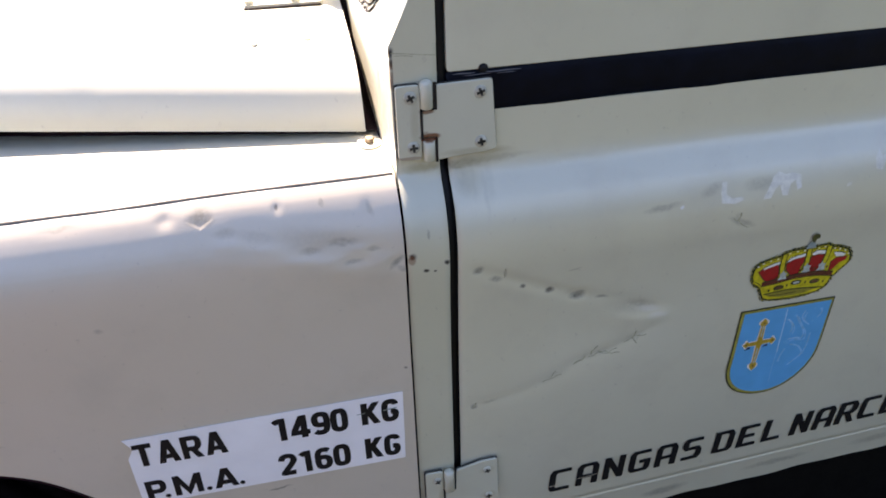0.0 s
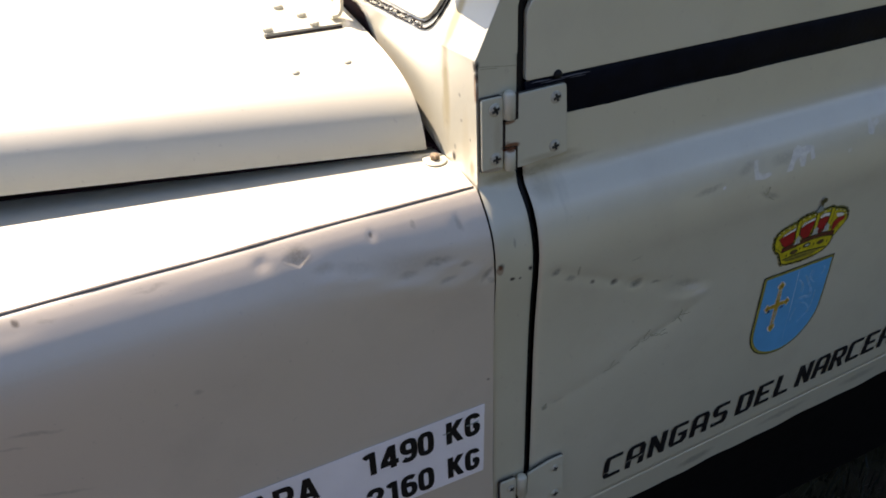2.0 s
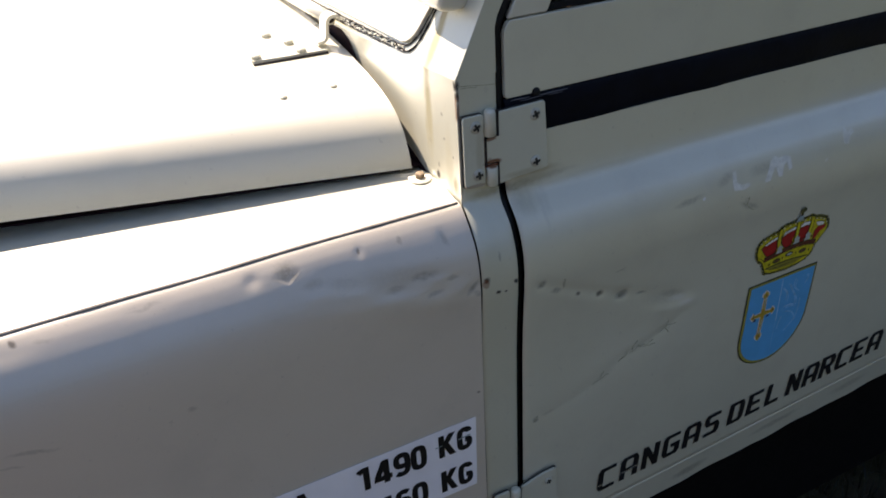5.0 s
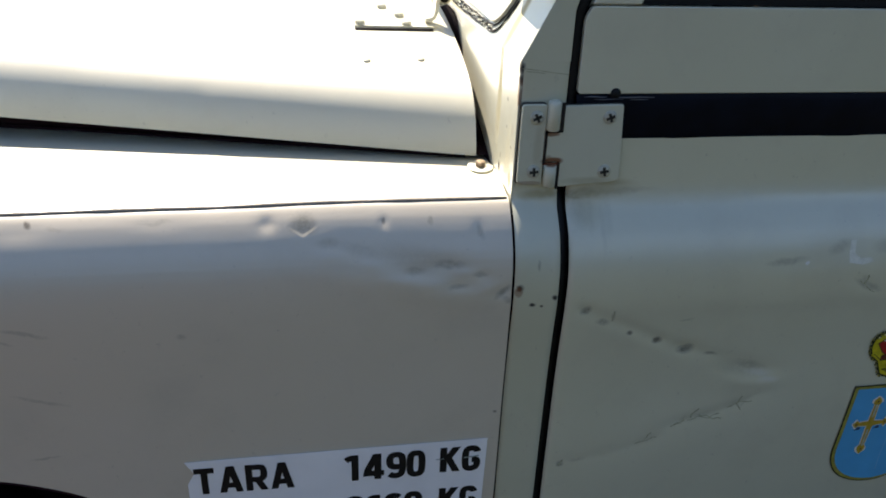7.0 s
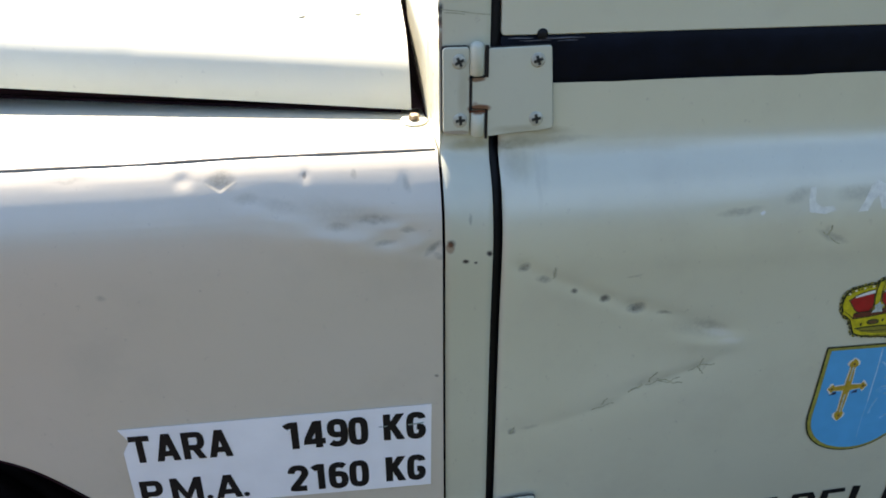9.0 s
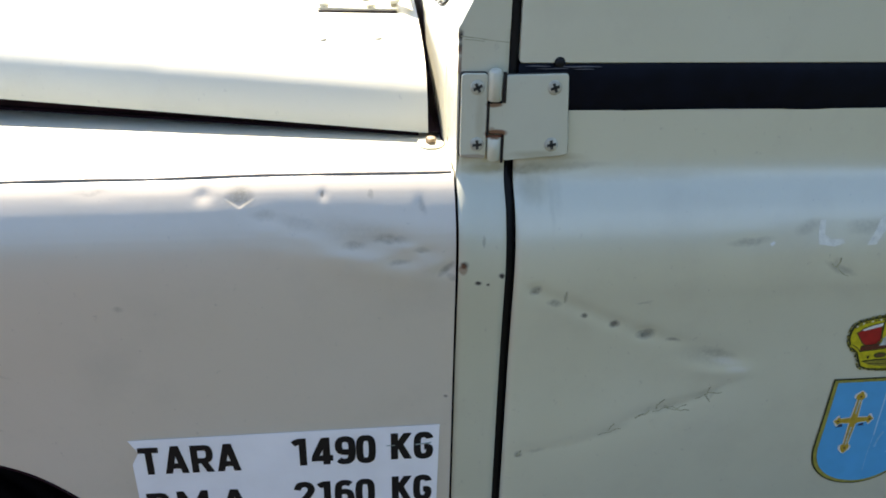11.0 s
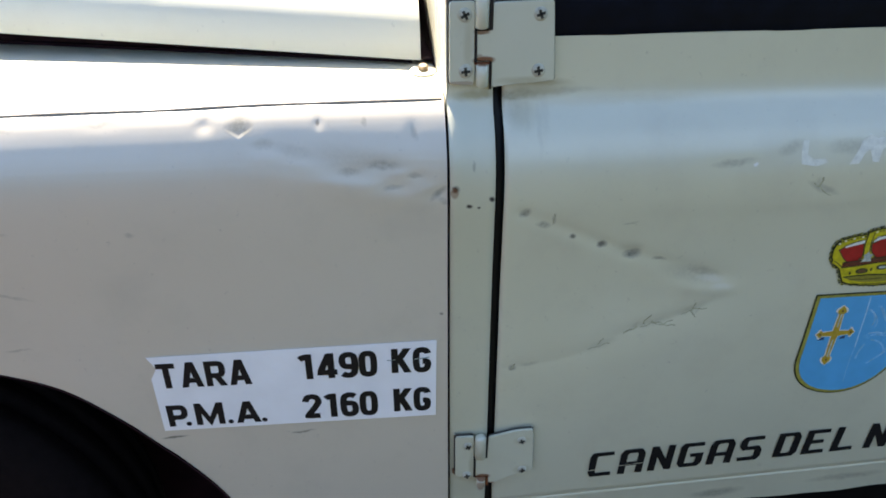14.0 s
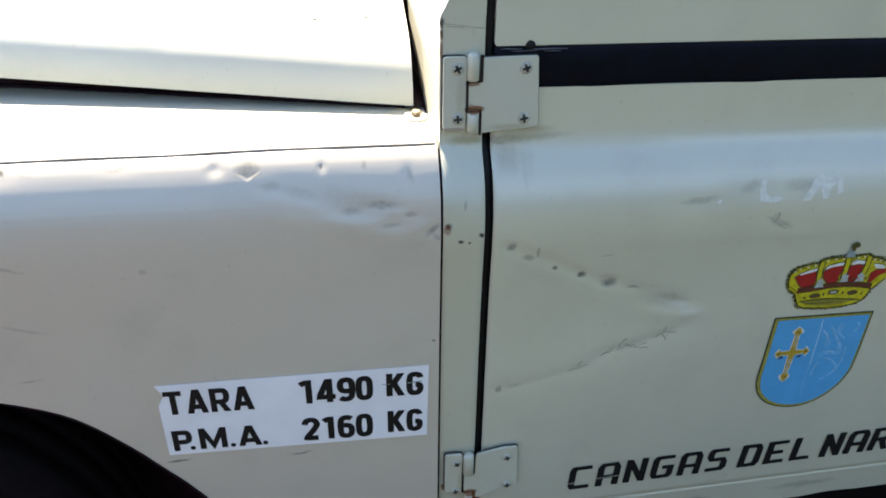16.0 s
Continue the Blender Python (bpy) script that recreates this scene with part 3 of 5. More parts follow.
CREASE_DENTS = [
    (0.2357, 0.9570, 0.075, 0.008, -25, 0.0022), (0.2991, 0.9288, 0.012, 0.007, 0, 0.0040), (0.2659, 0.9418, 0.008, 0.005, 0, 0.0022),
    (0.1834, 0.9821, 0.008, 0.006, 30, 0.0022), (0.3293, 0.9197, 0.012, 0.005, -8, 0.0020), (0.3767, 0.8993, 0.034, 0.011, -18, 0.0028),
    (0.4040, 0.8801, 0.018, 0.010, 0, -0.0020), (0.3739, 0.8781, 0.03, 0.008, -10, -0.0018), (0.3761, 0.8508, 0.022, 0.005, 25, 0.0016),
    (0.3320, 0.8356, 0.034, 0.006, 12, 0.0018), (0.2779, 0.8092, 0.05, 0.009, 22, 0.0011), (0.2016, 0.7869, 0.045, 0.009, 8, 0.0009),
]
DOOR_HOLLOWS = [
    (0.2714, 0.8761, 0.10, 0.045, 0, 0.0022), (0.4857, 0.9969, 0.020, 0.006, -24, 0.0016), (0.39, 1.0251, 0.03, 0.007, 5, 0.0014),
    (0.50, 1.0339, 0.05, 0.012, 0, 0.0012), (0.45, 1.0339, 0.02, 0.010, 20, 0.0010), (0.66, 1.0230, 0.05, 0.02, 0, 0.0014),
    (0.3423, 0.7970, 0.08, 0.02, 22, -0.0012), (0.6016, 0.9489, 0.2, 0.08, 0, 0.0008),
]
DOOR_DENTS = CREASE_DENTS + DOOR_HOLLOWS
SIDE = [(0.6520, 1.1120), (0.6518, 1.1010), (0.6505, 1.0905), (0.6465, 1.0800), (0.6365, 1.0690), (0.6285, 1.0590), (0.6240, 1.0500), (0.6201, 1.0400), (0.6172, 1.0300), (0.6154, 1.0200), (0.6145, 1.0100), (0.6143, 0.9950), (0.6150, 0.9800), (0.6168, 0.9600), (0.6202, 0.9000), (0.6220, 0.8000), (0.6232, 0.7000), (0.6262, 0.6200), (0.6290, 0.5500), (0.6330, 0.4000)]
SHOULDER = [(0.6600, 1.0890), (0.6562, 1.0886), (0.6538, 1.0881), (0.6508, 1.0870), (0.6481, 1.0850), (0.6449, 1.0820), (0.6411, 1.0780), (0.6378, 1.0740), (0.6347, 1.0700), (0.6310, 1.0650), (0.6276, 1.0600), (0.6245, 1.0550), (0.6219, 1.0500), (0.6199, 1.0450), (0.6182, 1.0400), (0.6159, 1.0300), (0.6143, 1.0150), (0.6139, 0.9950), (0.6144, 0.9700), (0.6156, 0.9300), (0.6166, 0.9000), (0.6188, 0.8000), (0.6205, 0.7000), (0.6220, 0.4000)]
SIDE_FINE = smooth_line([(y, z, 0) for y, z in SIDE], 400)
SHOULDER_FINE = smooth_line([(y, z, 0) for y, z in SHOULDER], 600)


def curve_y(fine, z):
    """The y of a side curve at a height."""
    zs = [p.y for p in fine][::-1]
    ys = [p.x for p in fine][::-1]
    return float(np.interp(z, zs, ys))


def crease_z(x):
    return 0.5685 + 0.056 * (x - 0.28)


def door_y(x, z):
    return curve_y(SIDE_FINE, z) + bump_sum(x, z, DOOR_DENTS)


def pressed_diamond(x, z):
    """The sharp-edged knock in the wing: a V-shaped lower lip and a slow run-out above."""
    u = abs(x + 0.087) / 0.0140
    if u >= 1:
        return 0.0
    low, high = 1.0735 - 0.0085 * (1 - u), 1.0735 + 0.010 * (1 - u) ** 0.8
    t = (z - low) / max(1e-6, high - low)
    return 0.0 if not 0 < t < 1 else 0.00042 * (1 - u * u) * min(1.0, t / 0.10) * (1 - t) ** 0.9


def wing_y(x, z):
    return curve_y(SHOULDER_FINE, z) + bump_sum(x, z, WING_DENTS) + pressed_diamond(x, z)


def on_door(lift):
    return lambda x, z: (x, door_y(x, z) - lift, z)


def on_wing(lift):
    return lambda x, z: (x, wing_y(x, z) - lift, z)


ARCH_X = [-1.215, -1.20, -1.16, -1.11, -1.06, -1.00, -0.93, -0.84, -0.70, -0.56, -0.47, -0.41, -0.36, -0.306, -0.255, -0.224, -0.197, -0.165, -0.14, -0.125, -0.115]
ARCH_Z = [0.470, 0.54, 0.62, 0.69, 0.745, 0.79, 0.815, 0.828, 0.832, 0.832, 0.830, 0.824, 0.812, 0.787, 0.740, 0.704, 0.672, 0.625, 0.57, 0.52, 0.470]


ARCH_FINE = smooth_line([(x, z, 0) for x, z in zip(ARCH_X, ARCH_Z)], 240)


def arch_z(x):
    return float(np.interp(x, [p.x for p in ARCH_FINE], [p.y for p in ARCH_FINE]))


# ---- the car ----
car = new("off_road_car")
car.location = CAR_BASE
tagged(car, "old cream-painted boxy off-road car with dented side standing on grass", "car")


def seam_drop(x):
    """How far the wing's upper edge sinks towards the nose."""
    return 0.0036 * max(0.0, min(1.0, (-x - 0.06) / 0.27)) + 0.0010 * math.exp(-(((x + 0.16) / 0.05) ** 2))


def front_wing():
    us = steps(-1.36, -0.50, 60) + steps(-0.49, -0.142, 110) + steps(-0.14, -0.06, 100) + steps(-0.058, 0.1065, 90)
    top = [p for p in SHOULDER_FINE if p.y > 0.985]
    vs = steps(0, 0.55, 110) + steps(0.56, 1, 42)

    def at(u, v):
        low = arch_z(u) if ARCH_X[0] < u < ARCH_X[-1] else 0.47
        k = 0.55
        if v < k:
            q = v / k * (len(top) - 1)
            i = min(int(q), len(top) - 2)
            p = top[i].lerp(top[i + 1], q - i)
            z, y = p.y, p.x
            if z < 1.0878:
                y = wing_y(u, z)
        else:
            z = top[-1].y + (low - top[-1].y) * ((v - k) / (1 - k))
            y = wing_y(u, z)
        return (u, y, z - seam_drop(u) * max(0.0, (z - 1.01) / 0.0784))

    wing = part("front_wing", grid(us, vs, at, flip=True), M_WING, car, "cream front wing panel, dented and scuffed along the shoulder", thick=0.0018)

    def lip(u, v):
        return (u, 0.6185 + 0.020 * v, arch_z(u) - 0.001 - 0.002 * v)

    part("arch_lip", grid(steps(-1.21, -0.12, 160), steps(0, 1, 3), lip), M_DARK, wing, thick=0.0015)

    def top_at(u, v):
        y = 0.6562 + 0.36 * v
        z = 1.0881 + 0.0096 * min(1.0, (y - 0.6562) / 0.060) ** 0.8
        return (u, y, z - seam_drop(u) * max(0.0, 1 - v * 4))

    vs_top = [0, 0.01, 0.02, 0.035, 0.05, 0.07, 0.09, 0.12, 0.15, 0.18, 0.3, 0.5, 0.8, 1.0]
    part("wing_top", grid(steps(-1.36, 0.1058, 120), vs_top, top_at), M_PAINT, wing, "sunlit cream wing top plate", thick=0.0012)
    seam = [top_at(x, 0) for x in steps(-1.35, 0.105, 60)]
    seam = [(x, y - 0.0014, z + 0.0001) for x, y, z in seam]
    part("seam_sealant", tube(seam, [0.0022 + 0.0004 * math.sin(i * 1.7) * math.sin(i * 0.6) for i in range(len(seam))], 6), M_SEALANT, wing, "brownish sealant in the seam")
    washer = lathe([(0.0132, 0), (0.0132, 0.0012), (0.0124, 0.0018), (0.005, 0.0018)], pose(0.0905, 0.7135, 1.0978, 8), 24)
    w = part("washer", washer, M_PAINT, wing)
    bolt = lathe([(0.0056, 0.0), (0.0056, 0.0040), (0.0046, 0.0052), (0.0026, 0.0057)], pose(0.0905, 0.7135, 1.0994, 8, 0, 10), 6)
    part("bolt", bolt, M_RUST, wing, "rusty hexagonal bolt", smooth=False, bevel=0.0006)
    return wing


wing = front_wing()


def wheel_well():
    bm = bmesh.new()
    # Carried down near the ground to block the lit ground behind the arch.
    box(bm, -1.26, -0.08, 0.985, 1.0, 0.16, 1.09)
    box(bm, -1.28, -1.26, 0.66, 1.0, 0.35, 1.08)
    part("inner_wing", bm, M_DARK, car, "dark inner wheel arch, carried low to hide the lit ground", smooth=False)
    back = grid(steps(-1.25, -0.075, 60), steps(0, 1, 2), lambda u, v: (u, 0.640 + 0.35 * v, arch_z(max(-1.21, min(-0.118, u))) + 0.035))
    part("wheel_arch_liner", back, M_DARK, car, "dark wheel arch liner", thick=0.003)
    bm = bmesh.new()
    box(bm, -0.085, 0.10, 0.66, 1.0, 0.40, 0.46)
    box(bm, 0.085, 0.10, 0.645, 2.25, 0.40, 1.075)
    part("footwell", bm, M_DARK, car, smooth=False)


wheel_well()


def wheel(x, y):
    m = pose(x, y, 0.375, 90, 0, 0)
    sec = [(0.22, -0.075), (0.26, -0.088), (0.31, -0.092), (0.345, -0.085), (0.368, -0.065), (0.373, -0.048), (0.364, -0.044), (0.364, -0.036), (0.375, -0.032), (0.375, -0.006), (0.365, -0.003), (0.365, 0.003), (0.375, 0.006), (0.375, 0.032), (0.364, 0.036), (0.364, 0.044), (0.373, 0.048), (0.368, 0.065), (0.345, 0.085), (0.31, 0.092), (0.26, 0.088), (0.22, 0.075)]
    bm = lathe(sec, m, 64)
    hub = part("wheel", lathe([(0.06, -0.02), (0.07, 0.03), (0.055, 0.075), (0.03, 0.085)], m, 32), M_DARK, car)
    part("tyre", bm, M_TYRE, hub, "black ribbed tyre")
    part("rim", lathe([(0.222, -0.07), (0.222, 0.07), (0.205, 0.072), (0.195, 0.045), (0.12, 0.035), (0.07, 0.03)], m, 48), M_PAINT, hub, "cream steel rim")


for wx, wy in ((-0.70, 0.80), (-0.70, 2.10), (1.57, 0.80), (1.57, 2.10)):
    wheel(wx, wy)


def hood():
    prof = smooth_line([(0.0, 0.0, 0), (0.0025, 0.0115, 0), (0.0078, 0.0255, 0), (0.0172, 0.0412, 0), (0.0365, 0.0575, 0), (0.070, 0.0705, 0), (0.115, 0.0815, 0), (0.18, 0.093, 0), (0.26, 0.103, 0), (0.40, 0.112, 0), (0.73, 0.118, 0)], 90)
    dents = [(-0.196, 0.034, 0.014, 0.007, 0, 0.0011), (-0.175, 0.030, 0.008, 0.006, 0, -0.0008), (-0.22, 0.036, 0.03, 0.007, 0, 0.0006)]

    def at(u, v):
        q = v * (len(prof) - 1)
        i = min(int(q), len(prof) - 2)
        p = prof[i].lerp(prof[i + 1], q - i)
        y0, z0 = 0.7300 + (0.09 - u) * 0.2, 1.1040 + (0.09 - u) * 0.036
        lean = 1 - 0.28 * (0.09 - u) * (p.x / 0.73)
        return (u, y0 + p.x + bump_sum(u, p.y, dents), z0 + p.y * lean)

    xs = steps(-1.42, -0.42, 30) + steps(-0.41, 0.089, 90)
    vs = [i / 90 for i in range(91)]
    ob = part("hood", grid(xs, vs, at), M_PAINT, car, "cream hood standing slightly proud of the wing", thick=0.0012)
    far = grid(xs[::6], vs[::4], lambda u, v: (at(u, v)[0], 2.9 - at(u, v)[1], at(u, v)[2]), flip=True)
    part("hood_far_half", far, M_PAINT, ob, thick=0.0022)
    for x, y in ((0.0425, 0.826), (-0.0160, 0.826)):
        r, z = 0.0042, float(np.interp(y, [at(x, v / 60)[1] for v in range(61)], [at(x, v / 60)[2] for v in range(61)]))
        part("rivet", lathe([(r, -0.001), (r, 0.0008), (r * 0.75, 0.0018), (r * 0.3, 0.0022)], pose(x, y, z, 18), 14), M_SCREW, ob)
    # dark strip and sheet painting the shade under the hood; strap hinge follows
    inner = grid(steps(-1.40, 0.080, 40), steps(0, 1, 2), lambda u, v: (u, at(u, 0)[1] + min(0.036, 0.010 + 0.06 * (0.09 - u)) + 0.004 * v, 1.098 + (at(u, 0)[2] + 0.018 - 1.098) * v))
    part("hood_gap_shade", inner, M_DARK, ob, "dark strip standing in for the shade under the hood edge", thick=0.003)
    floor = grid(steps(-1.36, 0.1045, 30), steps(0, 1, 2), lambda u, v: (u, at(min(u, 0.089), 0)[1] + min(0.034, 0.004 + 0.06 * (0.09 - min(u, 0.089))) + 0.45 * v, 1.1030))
    part("under_hood_shade", floor, M_DARK, ob, "dark sheet standing in for the shade under the hood")
    return ob, at


bonnet, hood_at = hood()


def hood_z(x, y):
    k = [hood_at(x, v / 60) for v in range(61)]
    return float(np.interp(y, [q[1] for q in k], [q[2] for q in k]))


def hood_hinge_parts():
    corners = rounded([(-0.025, 0.911), (0.068, 0.906), (0.070, 0.990), (-0.025, 0.990)], 0.004, 3)
    bm = bmesh.new()
    up, low = ([bm.verts.new((x, y, hood_z(x, y) + h)) for x, y in corners] for h in (0.0042, -0.001))
    bm.faces.new(up)
    for i in range(len(up)):
        k = (i + 1) % len(up)
        bm.faces.new((up[i], low[i], low[k], up[k]))
    part("hood_hinge", bm, M_PAINT, bonnet, "painted strap hinge bolted to the hood", smooth=False)
    for x, y in ((-0.018, 0.918), (0.036, 0.914), (0.030, 0.944), (0.012, 0.978)):
        z = hood_z(x, y) + 0.0042
        part("hinge_bolt", lathe([(0.0058, -0.001), (0.0058, 0.0030), (0.0044, 0.0042), (0.002, 0.0046)], pose(x, y, z, 8, 0, 15), 10), M_SCREW, bonnet, "small painted bolt head", smooth=False)
    # Dark bar paints the shadow and dirt below the plate's front edge.
    under = [(x, 0.9085 - 0.05 * (x + 0.025) * 0.9, hood_z(x, 0.909) + 0.0007) for x in steps(-0.024, 0.066, 12)]
    part("hinge_plate_gap_shade", tube(under, 0.0016, 6), M_GAPSHADE, bonnet, "dark bar painting the gap shadow and dirt under the hinge plate")
    strap = smooth_line([(0.058, 0, 1.2105), (0.066, 0, 1.2120), (0.0690, 0, 1.2180), (0.0705, 0, 1.2300), (0.0740, 0, 1.2375), (0.0820, 0, 1.2400), (0.0890, 0, 1.2375), (0.0905, 0, 1.2320)], 26)
    bm = grid(list(range(27)), steps(-0.012, 0.012, 4), lambda i, v: (strap[int(i)].x, 0.926 + v, strap[int(i)].z - 0.002))
    part("hinge_loop", bm, M_PAINT, bonnet, "hook of the strap hinge", thick=0.004)
    part("hinge_rod", tube([(0.083, y, 1.2295) for y in steps(0.934, 1.98, 10)], 0.0080, 16), M_PAINT, bonnet, "cream-painted hinge tube")
    part("rod_end", lathe([(0.0056, -0.003), (0.0056, 0.0012), (0.004, 0.0016)], pose(0.083, 0.9332, 1.2295, 90), 16), M_GAPSHADE, bonnet, "dark disc painted as the hollow of the rod end")


hood_hinge_parts()


def cowl_x(y):
    """The cowl runs slightly forward from the post towards the hood hinge."""
    return 0.1085 - 0.0145 * math.tanh((y - 0.652) / 0.2)


def bulkhead():
    """Front face of the cowl, its sloped upper part, and the outer post with the shared side curve."""
    sl = 0.5

    def face(u, v):
        y = 0.652 + 0.80 * u
        z = 1.072 + (1.405 - 1.072) * v
        x = cowl_x(y) + max(0.0, z - 1.219) * sl
        x -= 0.0005 * math.exp(-(((z - 1.219) / 0.003) ** 2))
        return (x, y, z)

    fold = (1.219 - 1.072) / (1.405 - 1.072)
    zs = sorted([i / 70 for i in range(71)] + [fold - 0.004, fold - 0.0015, fold + 0.0015, fold + 0.004])
    cowl = part("bulkhead", grid([0, 0.0003, 0.0008] + steps(0.002, 0.16, 24) + steps(0.17, 2.0, 56), zs, face, flip=True), M_COWL, car, "cream bulkhead with rust streaks below the bracket", thick=0.003, crisp=False)
    # outer post: curved lower part
    xs = steps(0.1092, 0.1535, 16)
    zz = [1.219, 1.2188] + steps(1.2186, 1.112, 12)[:-1] + [p.y for p in SIDE_FINE[::2] if p.y > 0.47]

    def post(u, v):
        y = 0.652 if v >= 1.112 else curve_y(SIDE_FINE, v)
        if 0.99 < v < 1.0884:
            k = max(0.0, min(1.0, (0.136 - u) / 0.018))
            y += k * (min(y, curve_y(SHOULDER_FINE, v)) - y)
        e = 0.0016 * (math.exp(-((u - 0.1092) / 0.0012)) + math.exp(-((0.1535 - u) / 0.0012)))
        return (u, y + e, v)

    p = part("door_post", grid(xs, zz, post, flip=True), M_POST, car, "cream door post with small rusty chips", thick=0.0025)
    upper = [(0.1090, 1.2185), (0.1535, 1.2185), (0.1535, 1.262), (0.1560, 1.272), (0.3050, 1.560), (0.2760, 1.560)]
    part("post_upper", prism(upper, 0.6519, 0.668), M_POST, p, bevel=0.0003, smooth=False)
    for line in ([(0.1100, 1.2125), (0.1250, 1.2108), (0.1400, 1.2085), (0.1530, 1.2072)], [(0.1130, 1.2098), (0.1230, 1.2092), (0.1310, 1.2080)]):
        bm = bmesh.new()
        add_ribbon(bm, line, 0.0008, lambda x, z: (x, 0.6516, z))
        part("post_crack", bm, M_CRACK, p, "hairline crack along the fold", smooth=False)
    return cowl


cowl = bulkhead()


def hood_rear_shade():
    """Dark sheet on the bulkhead that paints the shaded gap at the hood's rear edge."""
    edge = [(-0.012, -0.0135), (0.060, 0.020), (0.078, 0.029), (0.100, 0.037), (0.128, 0.049), (0.146, 0.066), (0.168, 0.083), (0.186, 0.099), (0.210, 0.107), (0.26, 0.107), (0.30, 0.098), (0.34, 0.090), (0.45, 0.088), (0.45, -0.0135), (0.30, -0.0135), (0.18, -0.0135), (0.08, -0.0135)]
    bm = bmesh.new()
    bm.faces.new([bm.verts.new((cowl_x(0.7225 + y) - 0.0007, 0.7225 + y, 1.1075 + z)) for y, z in edge[::-1]])
    part("hood_rear_gap_shade", bm, M_DARK, cowl, "dark sheet standing in for the shaded gap behind the hood", smooth=False, thick=0.0004)


hood_rear_shade()


def slope_point(y, z, lift=0.0):
    return (cowl_x(y) + max(0.0, z - 1.219) * 0.5 - 0.89 * lift, y, z + 0.45 * lift)


def vent_flap():
    corners = rounded([(0.747, 1.2315), (1.36, 1.2315), (1.36, 1.353), (0.7035, 1.353)], 0.022, 8)
    bm = bmesh.new()
    a = [bm.verts.new(slope_point(y, z, 0.004)) for y, z in corners]
    b = [bm.verts.new(slope_point(y, z, 0.0002)) for y, z in corners]
    bm.faces.new(a)
    for i in range(len(a)):
        k = (i + 1) % len(a)
        bm.faces.new((a[i], b[i], b[k], a[k]))
    flap = part("vent_flap", bm, M_PAINT, cowl, "cream fresh-air flap in a cracked rubber seal", smooth=False, bevel=0.0012)
    rng = random.Random(4)
    for low, side, far, high, r in ((1.2290, 0.7445, 1.3625, 1.3555, 0.0011), (1.2235, 0.7400, 1.3665, 1.3590, 0.0012)):
        ring = rounded([(side, low), (far, low), (far, high), (side - 0.045, high)], 0.025, 8)
        path = []
        for i, q in enumerate(ring):
            nx = ring[(i + 1) % len(ring)]
            count = max(1, int(math.dist(q, nx) / 0.006))
            path += [(q[0] + (nx[0] - q[0]) * k / count, q[1] + (nx[1] - q[1]) * k / count) for k in range(count)]
        pts = [slope_point(y + rng.uniform(-0.0005, 0.0005), z + rng.uniform(-0.0005, 0.0005), 0.0010) for y, z in path]
        part("flap_seal", tube(pts, [r * rng.uniform(0.5, 1.2) for _ in pts], 8, closed=True), M_RUBBER, cowl, "black perished rubber seal")
    for name, mat, count, about in (("seal_filler", M_GHOST, 60, "crumbling pale filler in the seal"), ("seal_shred", M_RUBBER, 44, "torn black shreds of the seal")):
        crumbs = bmesh.new()
        for _ in range(count):
            q = slope_point(rng.uniform(0.76, 0.96), 1.2262 + rng.uniform(-0.0022, 0.0022), 0.0014)
            m = Matrix.LocRotScale(q, Euler((rng.uniform(-0.3, 0.3), rng.uniform(-0.3, 0.3), rng.uniform(0, 3))), (rng.uniform(0.001, 0.0022), rng.uniform(0.002, 0.004), 0.0012))
            bmesh.ops.create_cube(crumbs, size=1, matrix=m)
        part(name, crumbs, mat, cowl, about, smooth=False)
    wire = [slope_point(0.808, 1.2725, 0.006), slope_point(0.794, 1.2735, 0.006), slope_point(0.790, 1.2775, 0.006), slope_point(0.787, 1.3085, 0.006)]
    part("flap_stay", tube(wire, 0.0011, 6), M_STEEL, cowl, "thin bent wire stay")


vent_flap()


def windscreen():
    block = prism(rounded([(0.106, 1.278), (0.138, 1.275), (0.202, 1.42), (0.142, 1.42)], 0.012, 6), 0.678, 0.736)
    part("windscreen_bracket", block, M_PAINT, cowl, "rounded cream windscreen bracket", bevel=0.008)
    bar = prism([(0.200, 1.400), (0.235, 1.400), (0.335, 1.60), (0.300, 1.60)], 0.668, 0.71)
    part("windscreen_frame", bar, M_PAINT, cowl, smooth=False, bevel=0.004)
    bm = bmesh.new()
    for y0, y1 in ((0.712, 1.43), (1.47, 2.19)):
        v = [bm.verts.new(q) for q in ((0.207, y0, 1.410), (0.207, y1, 1.410), (0.315, y1, 1.62), (0.315, y0, 1.62))]
        bm.faces.new(v)
    part("windscreen_pane", bm, M_GLASS, cowl, "clear windscreen glass", smooth=False, thick=0.005)
    bm = bmesh.new()
    box(bm, 0.2, 0.24, 1.43, 1.47, 1.40, 1.62)
    box(bm, 0.20, 0.24, 0.70, 2.2, 1.388, 1.412)
    part("windscreen_rail", bm, M_PAINT, cowl, smooth=False, bevel=0.003)


windscreen()


def gap_seal():
    pts = [(0.158, curve_y(SIDE_FINE, z) + (0.015 if z < 1.112 else 0.0095), z) for z in steps(0.50, 1.262, 60)]
    pts += [(0.158 + (z - 1.262) * 0.505, 0.6615, z) for z in steps(1.27, 1.56, 12)]
    part("door_seal", tube(pts, 0.0068, 8), M_RUBBER, car, "black rubber door seal")
    bm = bmesh.new()
    box(bm, 0.116, 0.20, 0.674, 0.69, 0.45, 1.20)
    box(bm, 0.152, 0.20, 0.674, 0.69, 1.20, 1.26)
    part("door_jamb", bm, M_DARK, car, smooth=False)


gap_seal()


# ---- the door ----
def door_panel():
    xs = steps(0.1625, 0.46, 190) + steps(0.4625, 0.925, 150)
